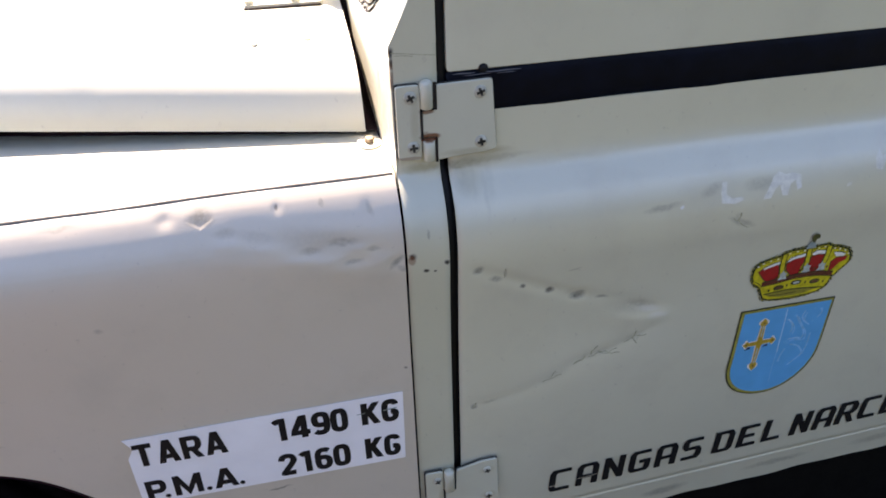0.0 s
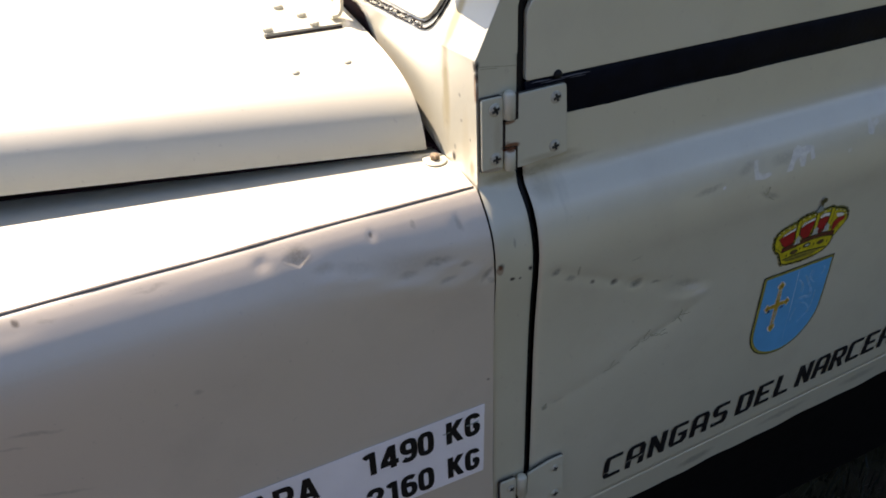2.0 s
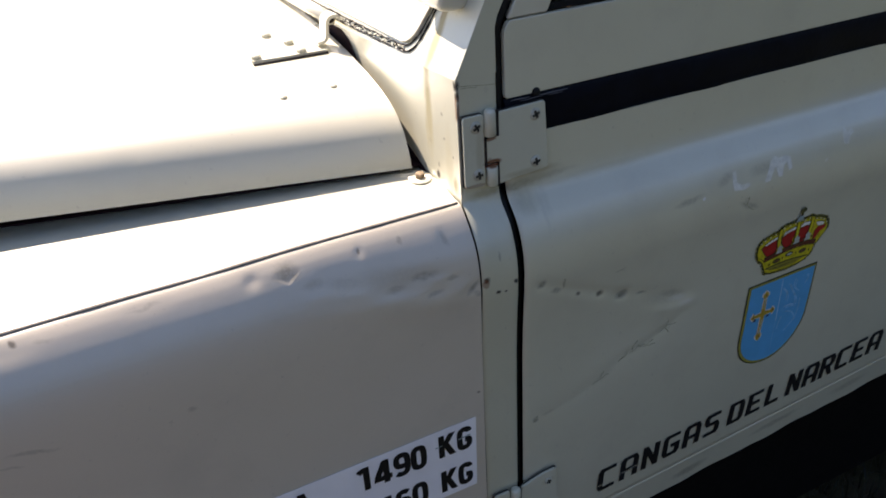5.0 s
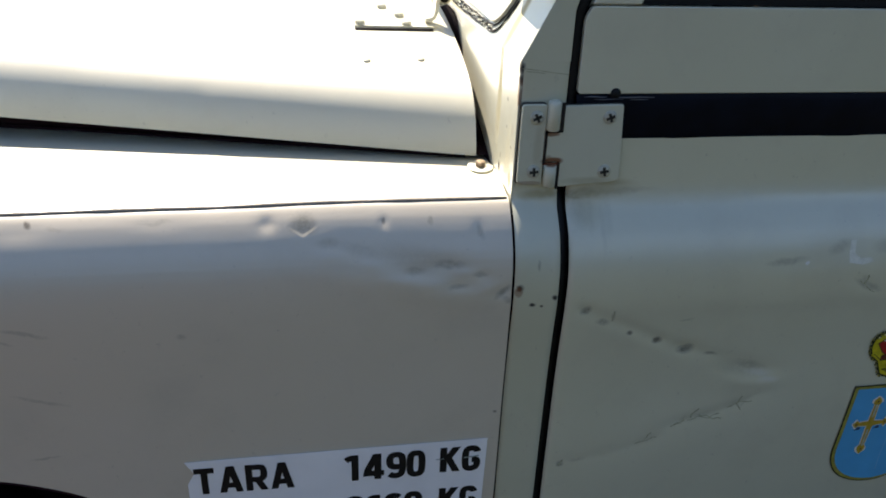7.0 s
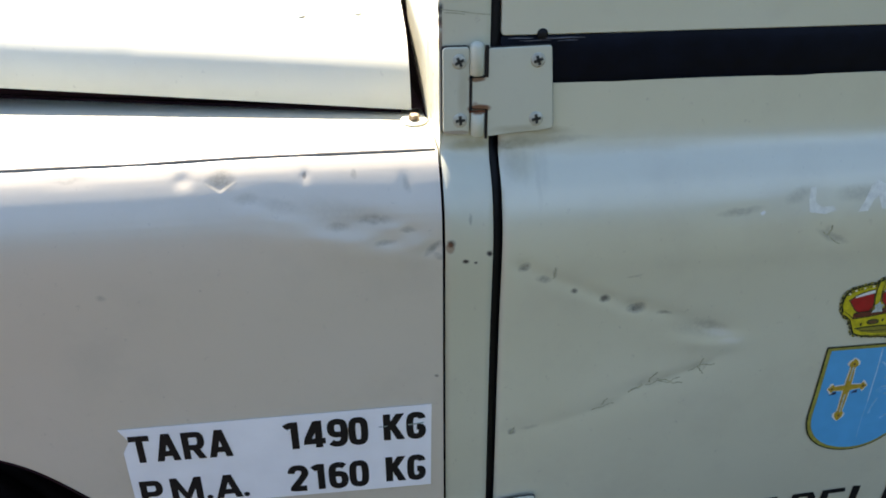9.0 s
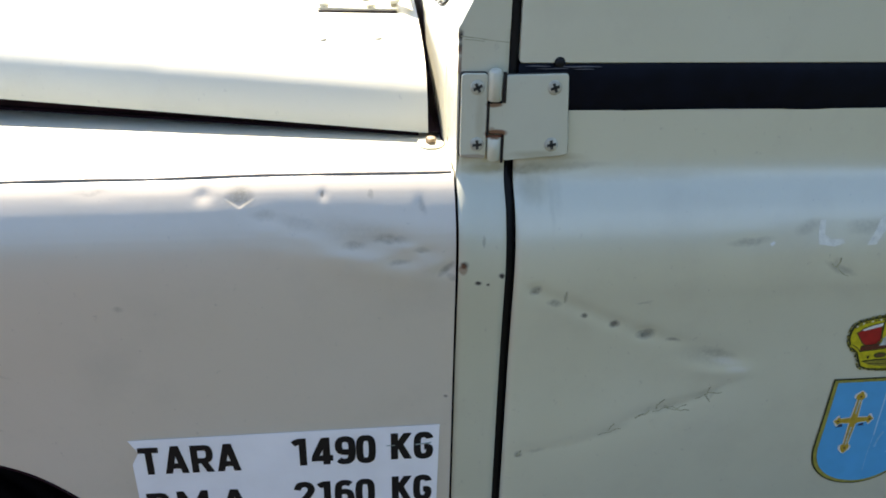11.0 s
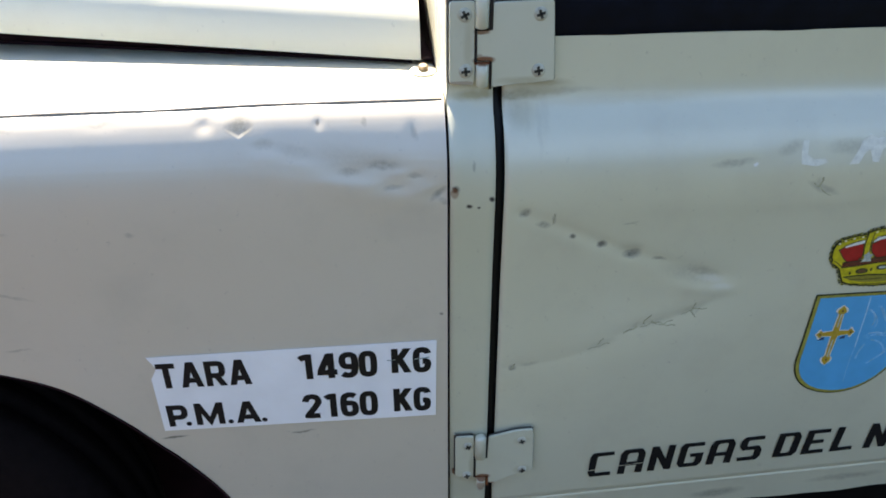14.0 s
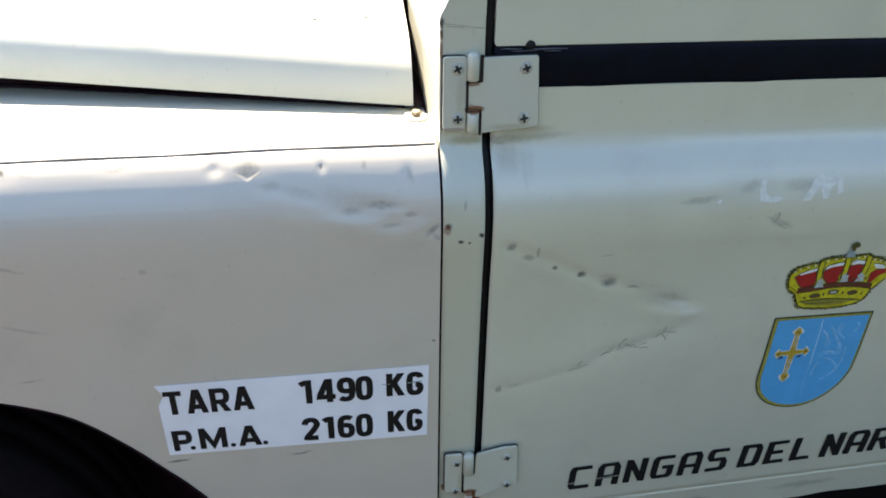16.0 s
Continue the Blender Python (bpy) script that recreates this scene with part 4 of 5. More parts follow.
    top = [1.1465, 1.1463] + steps(1.1460, 1.112, 6)[:-1] + [p.y for p in SIDE_FINE[::2] if p.y > 0.70]
    low = steps(0, 0.6, 18) + steps(0.6, 0.72, 10)[1:] + steps(0.72, 1, 12)[1:]
    vs = [("z", z) for z in top] + [("f", f) for f in low[1:]]
    zt = top[-1]

    def at(u, v):
        kind, k = v
        zc = crease_z(u)
        if kind == "z":
            z, y = k, (door_y(u, k) if k < 1.112 else 0.652 + bump_sum(u, k, DOOR_DENTS))
        elif k < 0.6:
            z = zt + (zc + 0.0045 - zt) * k / 0.6
            y = door_y(u, z)
        elif k < 0.72:
            q = (k - 0.6) / 0.12
            z = zc + 0.0045 - 0.0060 * q
            y = curve_y(SIDE_FINE, z) + (0.0020 * min(1.0, q / 0.6) if q < 0.75 else 0.0020 - 0.0010 * (q - 0.75) / 0.25)
        else:
            q = (k - 0.72) / 0.28
            wave = 0.0012 * math.sin(u * 34) + 0.0008 * math.sin(u * 71 + 1)
            z, y = zc - 0.0015 - (0.0475 + wave) * q, curve_y(SIDE_FINE, zc - 0.0015) + 0.0010 + 0.0004 * min(1.0, q * 9) + 0.004 * q
        e = 0.0030 * (math.exp(-((u - 0.1625) / 0.0016)) + math.exp(-((0.925 - u) / 0.0016)))
        return (u, y + e, z)

    return part("door", grid(xs, vs, at, flip=True), M_DOOR, car, "cream door panel with a creased dent, scuffs and crest sticker", thick=0.012)


door = door_panel()


def door_upper():
    def band(u, v):
        z = 1.1462 + 0.0428 * v
        y = 0.6527 - 0.0030 * math.sin(v * math.pi) ** 0.6 + 0.0008 * math.sin(u * 40)
        return (u, y, z + 0.0006 * math.sin(u * 23))

    part("sealing_strip", grid(steps(0.1625, 0.925, 90), steps(0, 1, 12), band), M_BAND, door, "dark navy rubber strip under the door top", thick=0.008)
    # Pale lines paint the highlight along the strip's worn upper edge.
    for x0, x1, lift, r in ((0.1680, 0.1900, 0.0, 0.0007), (0.1780, 0.2060, -0.0022, 0.0005), (0.1960, 0.2360, -0.0006, 0.0008), (0.2120, 0.2300, -0.0028, 0.0005)):
        lip_line = [(x, 0.6490 + 0.0003 * math.sin(x * 300), 1.1872 + lift + 0.0002 * math.sin(x * 260)) for x in steps(x0, x1, 10)]
        part("strip_lip_highlight", tube(lip_line, [r * (0.4 + 0.6 * math.sin(math.pi * i / 10)) for i in range(11)], 6), M_WORNSHEEN, door, "worn edge of the strip with a painted pale highlight")
    part("rubber_stop", lathe([(0.0052, 0.006), (0.0052, -0.0005), (0.0042, -0.0030), (0.0020, -0.0042)], pose(0.1985, 0.6515, 1.1900, -90), 16), M_RUBBER, door, "small black rubber button")
    top = prism(rounded([(0.1625, 1.1895), (0.925, 1.1895), (0.925, 1.2665), (0.168, 1.2665), (0.1625, 1.256)], 0.004, 3), 0.6505, 0.6570)
    part("door_top", top, M_DOOR, door, "cream door top panel", smooth=False, bevel=0.0009)
    post = prism([(0.1675, 1.2678), (0.2120, 1.2678), (0.3520, 1.560), (0.3120, 1.560)], 0.6510, 0.6570)
    surround = part("window_frame", post, M_PAINT, door, "cream window frame", smooth=False, bevel=0.0015)
    bm = bmesh.new()
    box(bm, 0.2120, 0.925, 0.6600, 0.672, 1.2670, 1.2725)
    part("window_channel", bm, M_RUBBER, surround, "black glazing channel", smooth=False)
    bm = bmesh.new()
    box(bm, 0.2400, 0.925, 0.6600, 0.6625, 1.2755, 1.2775)
    part("window_track", bm, M_ALU, surround, "thin aluminium window track", smooth=False, bevel=0.0006)
    pane = prism([(0.2120, 1.2712), (0.905, 1.2712), (0.905, 1.545), (0.3440, 1.545)], 0.6640, 0.6680)
    part("window_pane", pane, M_GLASS, surround, "dusty sliding window glass", smooth=False)
    bm = bmesh.new()
    box(bm, 0.472, 0.486, 0.6605, 0.6635, 1.2712, 1.545)
    part("sliding_pane_edge", bm, M_RUBBER, surround, smooth=False)
    bm = bmesh.new()
    box(bm, 0.3170, 0.925, 0.652, 0.672, 1.545, 1.58)
    box(bm, 0.905, 0.925, 0.652, 0.672, 1.2672, 1.545)
    part("window_rail", bm, M_PAINT, surround, smooth=False, bevel=0.002)


door_upper()


def screw(parent, x, y, z, r, turn, tilt=0.0):
    m = pose(x, y, z, 90 + tilt, 0, 0)
    part("screw", lathe([(r, -0.0005), (r, 0.0006), (r * 0.80, 0.0016), (r * 0.45, 0.0021), (r * 0.2, 0.0022)], m, 20), M_SCREW, parent)
    bm = bmesh.new()
    for a in (turn, turn + 90):
        bmesh.ops.create_cube(bm, size=1, matrix=m @ pose(0, 0, 0.00215, 0, 0, a) @ Matrix.Diagonal((r * 1.30, r * 0.40, 0.0008, 1)))
    part("cross_recess", bm, M_RECESS, parent, "dark cross recess", smooth=False)


def hinge(name, y, outline_post, outline_door, knuckles, screws, r):
    leaf = prism(rounded(outline_door, 0.0035), y - 0.0016, y + 0.0016)
    # Wider dark plate behind each leaf paints its shadow line and grime.
    wide = [(x + (0.0009 if x > 0.17 else 0.0), z - (0.0009 if z < zm else -0.0005)) for zm in [sum(q[1] for q in outline_door) / len(outline_door)] for x, z in outline_door]
    ob = part(name, leaf, M_HINGE, car, "cream-painted steel door hinge with rust at the knuckles", smooth=False, bevel=0.0009)
    part("hinge_shade_grime", prism(rounded(wide, 0.0035), y + 0.0018, y + 0.0034), M_RECESS, ob, "dark plate painting the shadow line and grime round the hinge leaf", smooth=False)
    low, high = outline_post[0], outline_post[2]
    rim = [(low[0] - 0.0013, low[1] - 0.0004), (high[0], low[1] - 0.0004), (high[0], high[1] + 0.0010), (low[0] - 0.0013, high[1] + 0.0010)]
    part("hinge_shade_grime", prism(rounded(rim, 0.004), y + 0.0020, y + 0.0036), M_RECESS, ob, smooth=False)
    part("post_leaf", prism(rounded(outline_post, 0.004), y - 0.0014, y + 0.0018), M_HINGE, ob, smooth=False, bevel=0.0009)
    for x, z0, z1, kr, dome in knuckles:
        prof = [(kr * 0.8, 0), (kr, 0.001), (kr, z1 - z0 - (0.004 if dome else 0.001))]
        prof += [(kr * 0.85, z1 - z0 - 0.0015), (kr * 0.45, z1 - z0)] if dome else [(kr * 0.8, z1 - z0)]
        part("knuckle", lathe(prof, pose(x, y - 0.0022, z0), 20), M_HINGE, ob)
    for x, z, turn in screws:
        screw(ob, x, y - 0.0017, z, r, turn)
    return ob


upper_hinge = hinge("upper_hinge", 0.6475,
      [(0.1112, 1.1050), (0.1350, 1.1035), (0.1350, 1.1815), (0.1112, 1.1815)],
      [(0.1366, 1.1270), (0.1508, 1.1270), (0.1508, 1.1015), (0.176, 1.1038), (0.199, 1.1050), (0.2112, 1.1070), (0.2066, 1.1812), (0.1508, 1.1800), (0.1508, 1.1555), (0.1366, 1.1555)],
      [(0.1410, 1.1575, 1.1862, 0.0062, True), (0.1420, 1.1030, 1.1245, 0.0060, False)],
      [(0.1255, 1.1695, 28), (0.1265, 1.1178, 5), (0.1945, 1.1690, 20), (0.1950, 1.1168, 10)], 0.0064)
# Strips laid on the joints: dark ones paint gap shade, the others are rust.
for x0, x1, z0, z1, rusty in ((0.1346, 0.1368, 1.1255, 1.1568, False), (0.1346, 0.1480, 1.1552, 1.1570, False), (0.1346, 0.1500, 1.1240, 1.1262, True), (0.1482, 0.1512, 1.1555, 1.1830, False), (0.1486, 0.1509, 1.1000, 1.1262, False)):
    bm = bmesh.new()
    box(bm, x0, x1, 0.6450, 0.6468, z0, z1)
    part("hinge_gap_strip", bm, M_RUSTLINE if rusty else M_GAPSHADE, upper_hinge, "rust line under the hinge tongue" if rusty else "dark strip standing in for the shaded gap round the hinge tongue", smooth=False)
lower_hinge = hinge("lower_hinge", 0.6172,
      [(0.1150, 0.6250), (0.1372, 0.6225), (0.1372, 0.6885), (0.1150, 0.6885)],
      [(0.1395, 0.6250), (0.1540, 0.6235), (0.1550, 0.6115), (0.1620, 0.6105), (0.1760, 0.6190), (0.2095, 0.6290), (0.2070, 0.6945), (0.1870, 0.6940), (0.1545, 0.6860), (0.1530, 0.6535), (0.1395, 0.6535)],
      [(0.1447, 0.6555, 0.6900, 0.0066, True), (0.1460, 0.6040, 0.6225, 0.0052, False)],
      [(0.1300, 0.6740, 30), (0.1290, 0.6270, 10), (0.1940, 0.6780, 20), (0.1960, 0.6310, 0)], 0.0054)
# Joint strips again, gap shade in the dark ones and rust in the rest.
for x0, x1, z0, z1, rusty in ((0.1370, 0.1396, 0.6230, 0.6560, False), (0.1385, 0.1530, 0.6533, 0.6550, False), (0.1510, 0.1534, 0.6540, 0.6860, False), (0.1390, 0.1545, 0.6222, 0.6240, True), (0.1520, 0.1552, 0.6080, 0.6240, True)):
    bm = bmesh.new()
    box(bm, x0, x1, 0.6152, 0.6166, z0, z1)
    part("hinge_gap_strip", bm, M_RUSTLINE if rusty else M_GAPSHADE, lower_hinge, "rust line under the hinge tongue" if rusty else "dark strip standing in for the shaded gap round the hinge tongue", smooth=False)


def door_handle():
    pts = rounded([(0.806, 0.878), (0.905, 0.878), (0.905, 0.988), (0.803, 0.988)], 0.018, 6)
    plate = part("door_handle", prism(pts, 0.6135, 0.6205), M_INK, car, "black recessed door handle", smooth=False, bevel=0.002)
    part("lever", prism(rounded([(0.826, 0.925), (0.898, 0.925), (0.898, 0.947), (0.826, 0.947)], 0.008), 0.6060, 0.6130), M_INK, plate, smooth=False, bevel=0.003)


door_handle()


# ---- stickers and lettering ----
BLOCK = {
    "T": [[(0.0, 0.90), (1.0, 0.90)], [(0.5, 0.80), (0.5, 0.0)]],
    "A": [[(0.08, 0.0), (0.44, 0.92), (0.56, 0.92), (0.92, 0.0)], [(0.29, 0.28), (0.71, 0.28)]],
    "R": [[(0.12, 0.0), (0.12, 0.91), (0.66, 0.91), (0.78, 0.89), (0.86, 0.81), (0.885, 0.68), (0.86, 0.55), (0.78, 0.47), (0.64, 0.43), (0.24, 0.43)], [(0.54, 0.42), (0.88, 0.0)]],
    "P": [[(0.12, 0.0), (0.12, 0.91), (0.66, 0.91), (0.78, 0.89), (0.86, 0.81), (0.885, 0.68), (0.86, 0.55), (0.78, 0.47), (0.64, 0.43), (0.24, 0.43)]],
    "M": [[(0.09, 0.0), (0.09, 0.94), (0.14, 0.94), (0.50, 0.16), (0.86, 0.94), (0.91, 0.94), (0.91, 0.0)]],
    ".": [[(0.30, 0.09), (0.70, 0.09)]],
    "1": [[(0.70, 0.0), (0.70, 1.0)], [(0.06, 0.80), (0.24, 0.86), (0.52, 0.90)]],
    "4": [[(0.68, 0.0), (0.68, 1.0)], [(0.60, 0.95), (0.16, 0.33), (0.14, 0.24), (0.57, 0.24)], [(0.79, 0.24), (0.99, 0.24)]],
    "9": [[(0.14, 0.16), (0.30, 0.08), (0.68, 0.08), (0.86, 0.24), (0.86, 0.78), (0.70, 0.91), (0.30, 0.91), (0.14, 0.78), (0.14, 0.56), (0.30, 0.43), (0.76, 0.43)]],
    "6": [[(0.86, 0.84), (0.70, 0.91), (0.32, 0.91), (0.14, 0.76), (0.14, 0.22), (0.30, 0.08), (0.70, 0.08), (0.86, 0.22), (0.86, 0.44), (0.70, 0.56), (0.24, 0.56)]],
    "0": [[(0.5, 0.915), (0.30, 0.915), (0.14, 0.78), (0.14, 0.22), (0.30, 0.085), (0.70, 0.085), (0.86, 0.22), (0.86, 0.78), (0.70, 0.915), (0.5, 0.915)]],
    "2": [[(0.12, 0.70), (0.16, 0.82), (0.30, 0.91), (0.70, 0.91), (0.86, 0.78), (0.86, 0.62), (0.20, 0.12), (0.20, 0.09), (0.90, 0.09)]],
    "K": [[(0.13, 0.0), (0.13, 1.0)], [(0.90, 1.0), (0.26, 0.44)], [(0.46, 0.52), (0.92, 0.0)]],
    "G": [[(0.86, 0.76), (0.84, 0.82), (0.70, 0.91), (0.30, 0.91), (0.14, 0.78), (0.14, 0.22), (0.30, 0.08), (0.70, 0.08), (0.86, 0.20), (0.86, 0.44), (0.54, 0.44)]],
}


def softened(stroke):
    """Rounds a stroke's inner corners and keeps its ends."""
    for _ in range(2):
        out = [stroke[0]]
        for (ax, az), (bx, bz) in zip(stroke, stroke[1:]):
            out += [(ax * 0.75 + bx * 0.25, az * 0.75 + bz * 0.25), (ax * 0.25 + bx * 0.75, az * 0.25 + bz * 0.75)]
        stroke = out + [stroke[-1]]
    return stroke


def word_mesh(text, x0, x1, z0, z1, weight, place):
    """Block capitals and figures of a stroke width, fitted between two corners."""
    bm = bmesh.new()
    wide = [0.28 if ch == "." else 0.62 if ch == "1" else 1.15 if ch == "M" else 1.0 for ch in text]
    gap = 0.30 if len(text) != 6 else 0.16
    unit = (x1 - x0) / (sum(wide) + gap * (len(text) - 1))
    x, slots = x0, []
    for w in wide:
        slots.append((x, w * unit))
        x += (w + gap) * unit
    uneven = {
        "P.M.A.": ((0.0, 0.19), (0.172, 0.212), (0.28, 0.56), (0.605, 0.645), (0.70, 0.925), (0.955, 0.995)),
        "1490": ((0.0, 0.175), (0.235, 0.490), (0.525, 0.755), (0.785, 1.0)),
        "2160": ((0.0, 0.235), (0.295, 0.450), (0.510, 0.735), (0.775, 1.0)),
    }
    if text in uneven:
        slots = [(x0 + a * (x1 - x0), (b - a) * (x1 - x0)) for a, b in uneven[text]]
    for ch, (x, w) in zip(text, slots):
        if ch == ".":
            r, c = weight * 0.46, (x + w / 2, z0 + weight * 0.42)
            add_patch(bm, [(c[0] + r * math.cos(a), c[1] + r * math.sin(a)) for a in steps(0, 6.283, 12)[:-1]], place)
            continue
        for stroke in BLOCK[ch]:
            stroke = softened(stroke) if ch in "9602G" else stroke
            add_ribbon(bm, [(x + a * w, z0 + b * (z1 - z0)) for a, b in stroke], weight, place, (z0, z1))
    return bm


def weight_sticker():
    def raised(lift):
        return lambda x, z: on_wing(lift)(x, z + 0.0016 - 0.003 * x)

    pts = [(-0.2140, 0.8250), (-0.2060, 0.8100), (-0.2135, 0.7960), (-0.2130, 0.7205)]
    pts += [(x, 0.7205 + 0.0015 * (x + 0.213) / 0.305) for x in steps(-0.19, 0.08, 12)] + [(0.0925, 0.7220), (0.0945, 0.8295)]
    pts += [(x, 0.8250 + 0.0045 * (x + 0.214) / 0.308) for x in steps(0.08, -0.19, 12)]
    bm = bmesh.new()
    add_patch(bm, pts, raised(0.0016))
    weight = part("weight_sticker", bm, M_VINYL, car, "white vinyl weight sticker with a torn end", smooth=False, thick=0.0006)
    for name, text, box4 in (
        ("tare_word", "TARA", (-0.2065, -0.1095, 0.7825, 0.8165)), ("tare_figure", "1490", (-0.0550, 0.0280, 0.7850, 0.8195)), ("tare_unit", "KG", (0.0460, 0.0870, 0.7875, 0.8210)),
        ("gross_word", "P.M.A.", (-0.2050, -0.0980, 0.7268, 0.7570)), ("gross_figure", "2160", (-0.0555, 0.0262, 0.7280, 0.7625)), ("gross_unit", "KG", (0.0465, 0.0860, 0.7310, 0.7645))):
        part(name, word_mesh(text, *box4, 0.0073 if name.endswith(("figure", "unit")) else 0.0068, raised(0.0021)), M_INK, weight, "black printed lettering", smooth=False)
    for line, w in (([(0.0400, 0.8060), (0.0440, 0.8058), (0.0490, 0.8064)], 0.0011), ([(0.0700, 0.8060), (0.0780, 0.8066), (0.0860, 0.8075)], 0.0016)):
        bm = bmesh.new()
        add_ribbon(bm, line, w, raised(0.0025))
        part("sticker_scratch", bm, M_GREY, weight, "grey scratch across the print", smooth=False)


weight_sticker()

GLYPHS = {
    "C": [[(1.0, 0.92), (0.16, 0.92), (0.08, 0.82), (0.08, 0.18), (0.16, 0.08), (1.0, 0.08)]],
    "A": [[(0.10, 0.0), (0.10, 0.80), (0.22, 0.92), (0.80, 0.92), (0.92, 0.80), (0.92, 0.0)], [(0.2, 0.40), (0.82, 0.40)]],
    "N": [[(0.12, 0.0), (0.12, 1.0)], [(0.12, 0.97), (0.88, 0.03)], [(0.88, 0.0), (0.88, 1.0)]],
    "G": [[(1.0, 0.92), (0.18, 0.92), (0.08, 0.82), (0.08, 0.18), (0.18, 0.08), (0.80, 0.08), (0.90, 0.18), (0.90, 0.48), (0.46, 0.48)]],
    "S": [[(1.0, 0.92), (0.22, 0.92), (0.12, 0.82), (0.12, 0.62), (0.22, 0.52), (0.78, 0.52), (0.88, 0.42), (0.88, 0.18), (0.78, 0.08), (0.0, 0.08)]],
    "D": [[(0.12, 0.02), (0.12, 0.92), (0.78, 0.92), (0.90, 0.80), (0.90, 0.20), (0.78, 0.08), (0.21, 0.08)]],
    "E": [[(1.0, 0.92), (0.10, 0.92), (0.10, 0.08), (1.0, 0.08)], [(0.20, 0.50), (0.84, 0.50)]],
    "L": [[(0.12, 1.0), (0.12, 0.08), (1.0, 0.08)]],
    "R": [[(0.10, 0.0), (0.10, 0.92), (0.78, 0.92), (0.90, 0.82), (0.90, 0.58), (0.78, 0.48), (0.19, 0.48)], [(0.60, 0.40), (0.92, 0.0)]],
}


def town_lettering():
    """Slanted letters with stems bolder than their bars; a tear runs through the first two."""
    thin = 0.64

    def stretched(lift):
        return lambda x, z: on_door(lift)(x / thin, z)

    for text, x0, pitch, w in (("CANGAS", 0.2835, 0.0376, 0.0268), ("DEL", 0.5180, 0.0370, 0.0264), ("NARCEA", 0.6350, 0.0350, 0.0256)):
        bm = bmesh.new()
        h = 0.0420
        for k, ch in enumerate(text):
            gx = x0 + pitch * k
            gz = 0.5990 + 0.0610 * (gx - 0.2805)
            for stroke in GLYPHS[ch]:
                pts = [((gx + a * w + 0.05 * b * h) * thin, gz + b * h + 0.061 * a * w) for a, b in stroke]
                add_ribbon(bm, pts, 0.0056, stretched(0.0011))
        word = part("town_word", bm, M_INK, car, "black slanted town lettering", smooth=False, thick=0.0005)
        if text == "CANGAS":
            for line, wide in (([(0.2800, 0.6112), (0.2940, 0.6127)], 0.0012), ([(0.3160, 0.6167), (0.3320, 0.6180), (0.3500, 0.6202)], 0.0009)):
                bm = bmesh.new()
                add_ribbon(bm, line, wide, on_door(0.0019))
                part("lettering_tear", bm, M_PAINT, word, "thin tear through the letters", smooth=False)


town_lettering()


def crest():
    cx, zt = 0.5750, 0.8665

    def shield(k, dx=0.0):
        """The outline of the shield, drawn in by k; its right flank rounds off sooner than its left one."""
        w, top = 0.0637 - k, zt - k
        pts = [(cx - w, top), (cx - w, 0.805)]
        for a in steps(0, math.pi, 32)[1:-1]:
            full = 0.78 if a < math.pi / 2 else 1.10
            pts.append((cx - w * math.cos(a), 0.786 - (0.0645 - k) * math.sin(a) ** full))
        pts += [(cx + w, 0.805), (cx + w, top)]
        return [(x + dx + 0.03 * (z - 0.866) - 0.03 * max(0.0, 0.80 - z), z + 0.01 * (x - cx)) for x, z in pts]

    def layer(name, polys, mat, lift, label=""):
        for p in polys:
            bm = bmesh.new()
            add_patch(bm, [(x + 0.0020, z - 0.0028) for x, z in p], on_door(lift))
            part(name, bm, mat, crest_ob, label, smooth=False)

    def strokes(name, lines, width, mat, lift, label=""):
        for i, line in enumerate(lines):
            bm = bmesh.new()
            add_ribbon(bm, [(x + 0.0020, z - 0.0028) for x, z in (softened(line) if len(line) > 2 else line)], width, on_door(lift + 0.00002 * i))
            part(name, bm, mat, crest_ob, label, smooth=False)

    bm = bmesh.new()
    add_patch(bm, [(x + 0.0020, z - 0.0028) for x, z in shield(0)], on_door(0.0008))
    crest_ob = part("crest_sticker", bm, M_OUTLINE, car, "crest sticker, yellow crown over a sky-blue shield", smooth=False)
    layer("shield_rim", [shield(0.0017)], M_RIM, 0.0011, "thin yellow shield rim")
    layer("shield_field", [shield(0.0047, 0.0009)], M_BLUE, 0.0014, "sky-blue shield with a gold cross")
    strokes("shield_scratch", [[(0.5745, 0.8600), (0.5752, 0.8340), (0.5748, 0.8110), (0.5750, 0.7900)]], 0.0016, M_FADED, 0.0016, "pale scratch down the shield")
    strokes("shield_scratch", [[(0.5750, 0.7900), (0.5735, 0.7650), (0.5740, 0.7400)]], 0.0009, M_PALEBLUE, 0.0016)

    # worn rampant beast, left as pale lines
    body = [
        [(0.5780, 0.8430), (0.5850, 0.8370), (0.5890, 0.8270), (0.5870, 0.8200)],
        [(0.5900, 0.8470), (0.5985, 0.8310), (0.6065, 0.8200), (0.6070, 0.8060), (0.5940, 0.8100), (0.5855, 0.8090)],
        [(0.6010, 0.8520), (0.5975, 0.8410), (0.6075, 0.8310)],
        [(0.5855, 0.7940), (0.5815, 0.7850), (0.5795, 0.7730)],
        [(0.5910, 0.8000), (0.6040, 0.7960), (0.6135, 0.7820), (0.6050, 0.7730), (0.5950, 0.7650)],
        [(0.6165, 0.8140), (0.6165, 0.7940), (0.6130, 0.7830)],
        [(0.6200, 0.8380), (0.6260, 0.8460), (0.6220, 0.8520)],
    ]
    strokes("worn_beast", body, 0.0024, M_PALEBLUE, 0.0016, "worn pale-blue beast on the shield")
    strokes("worn_beast", [[(x + 0.0035, z - 0.0030) for x, z in q] for q in body[:3]], 0.0016, M_PALEBLUE, 0.0017)
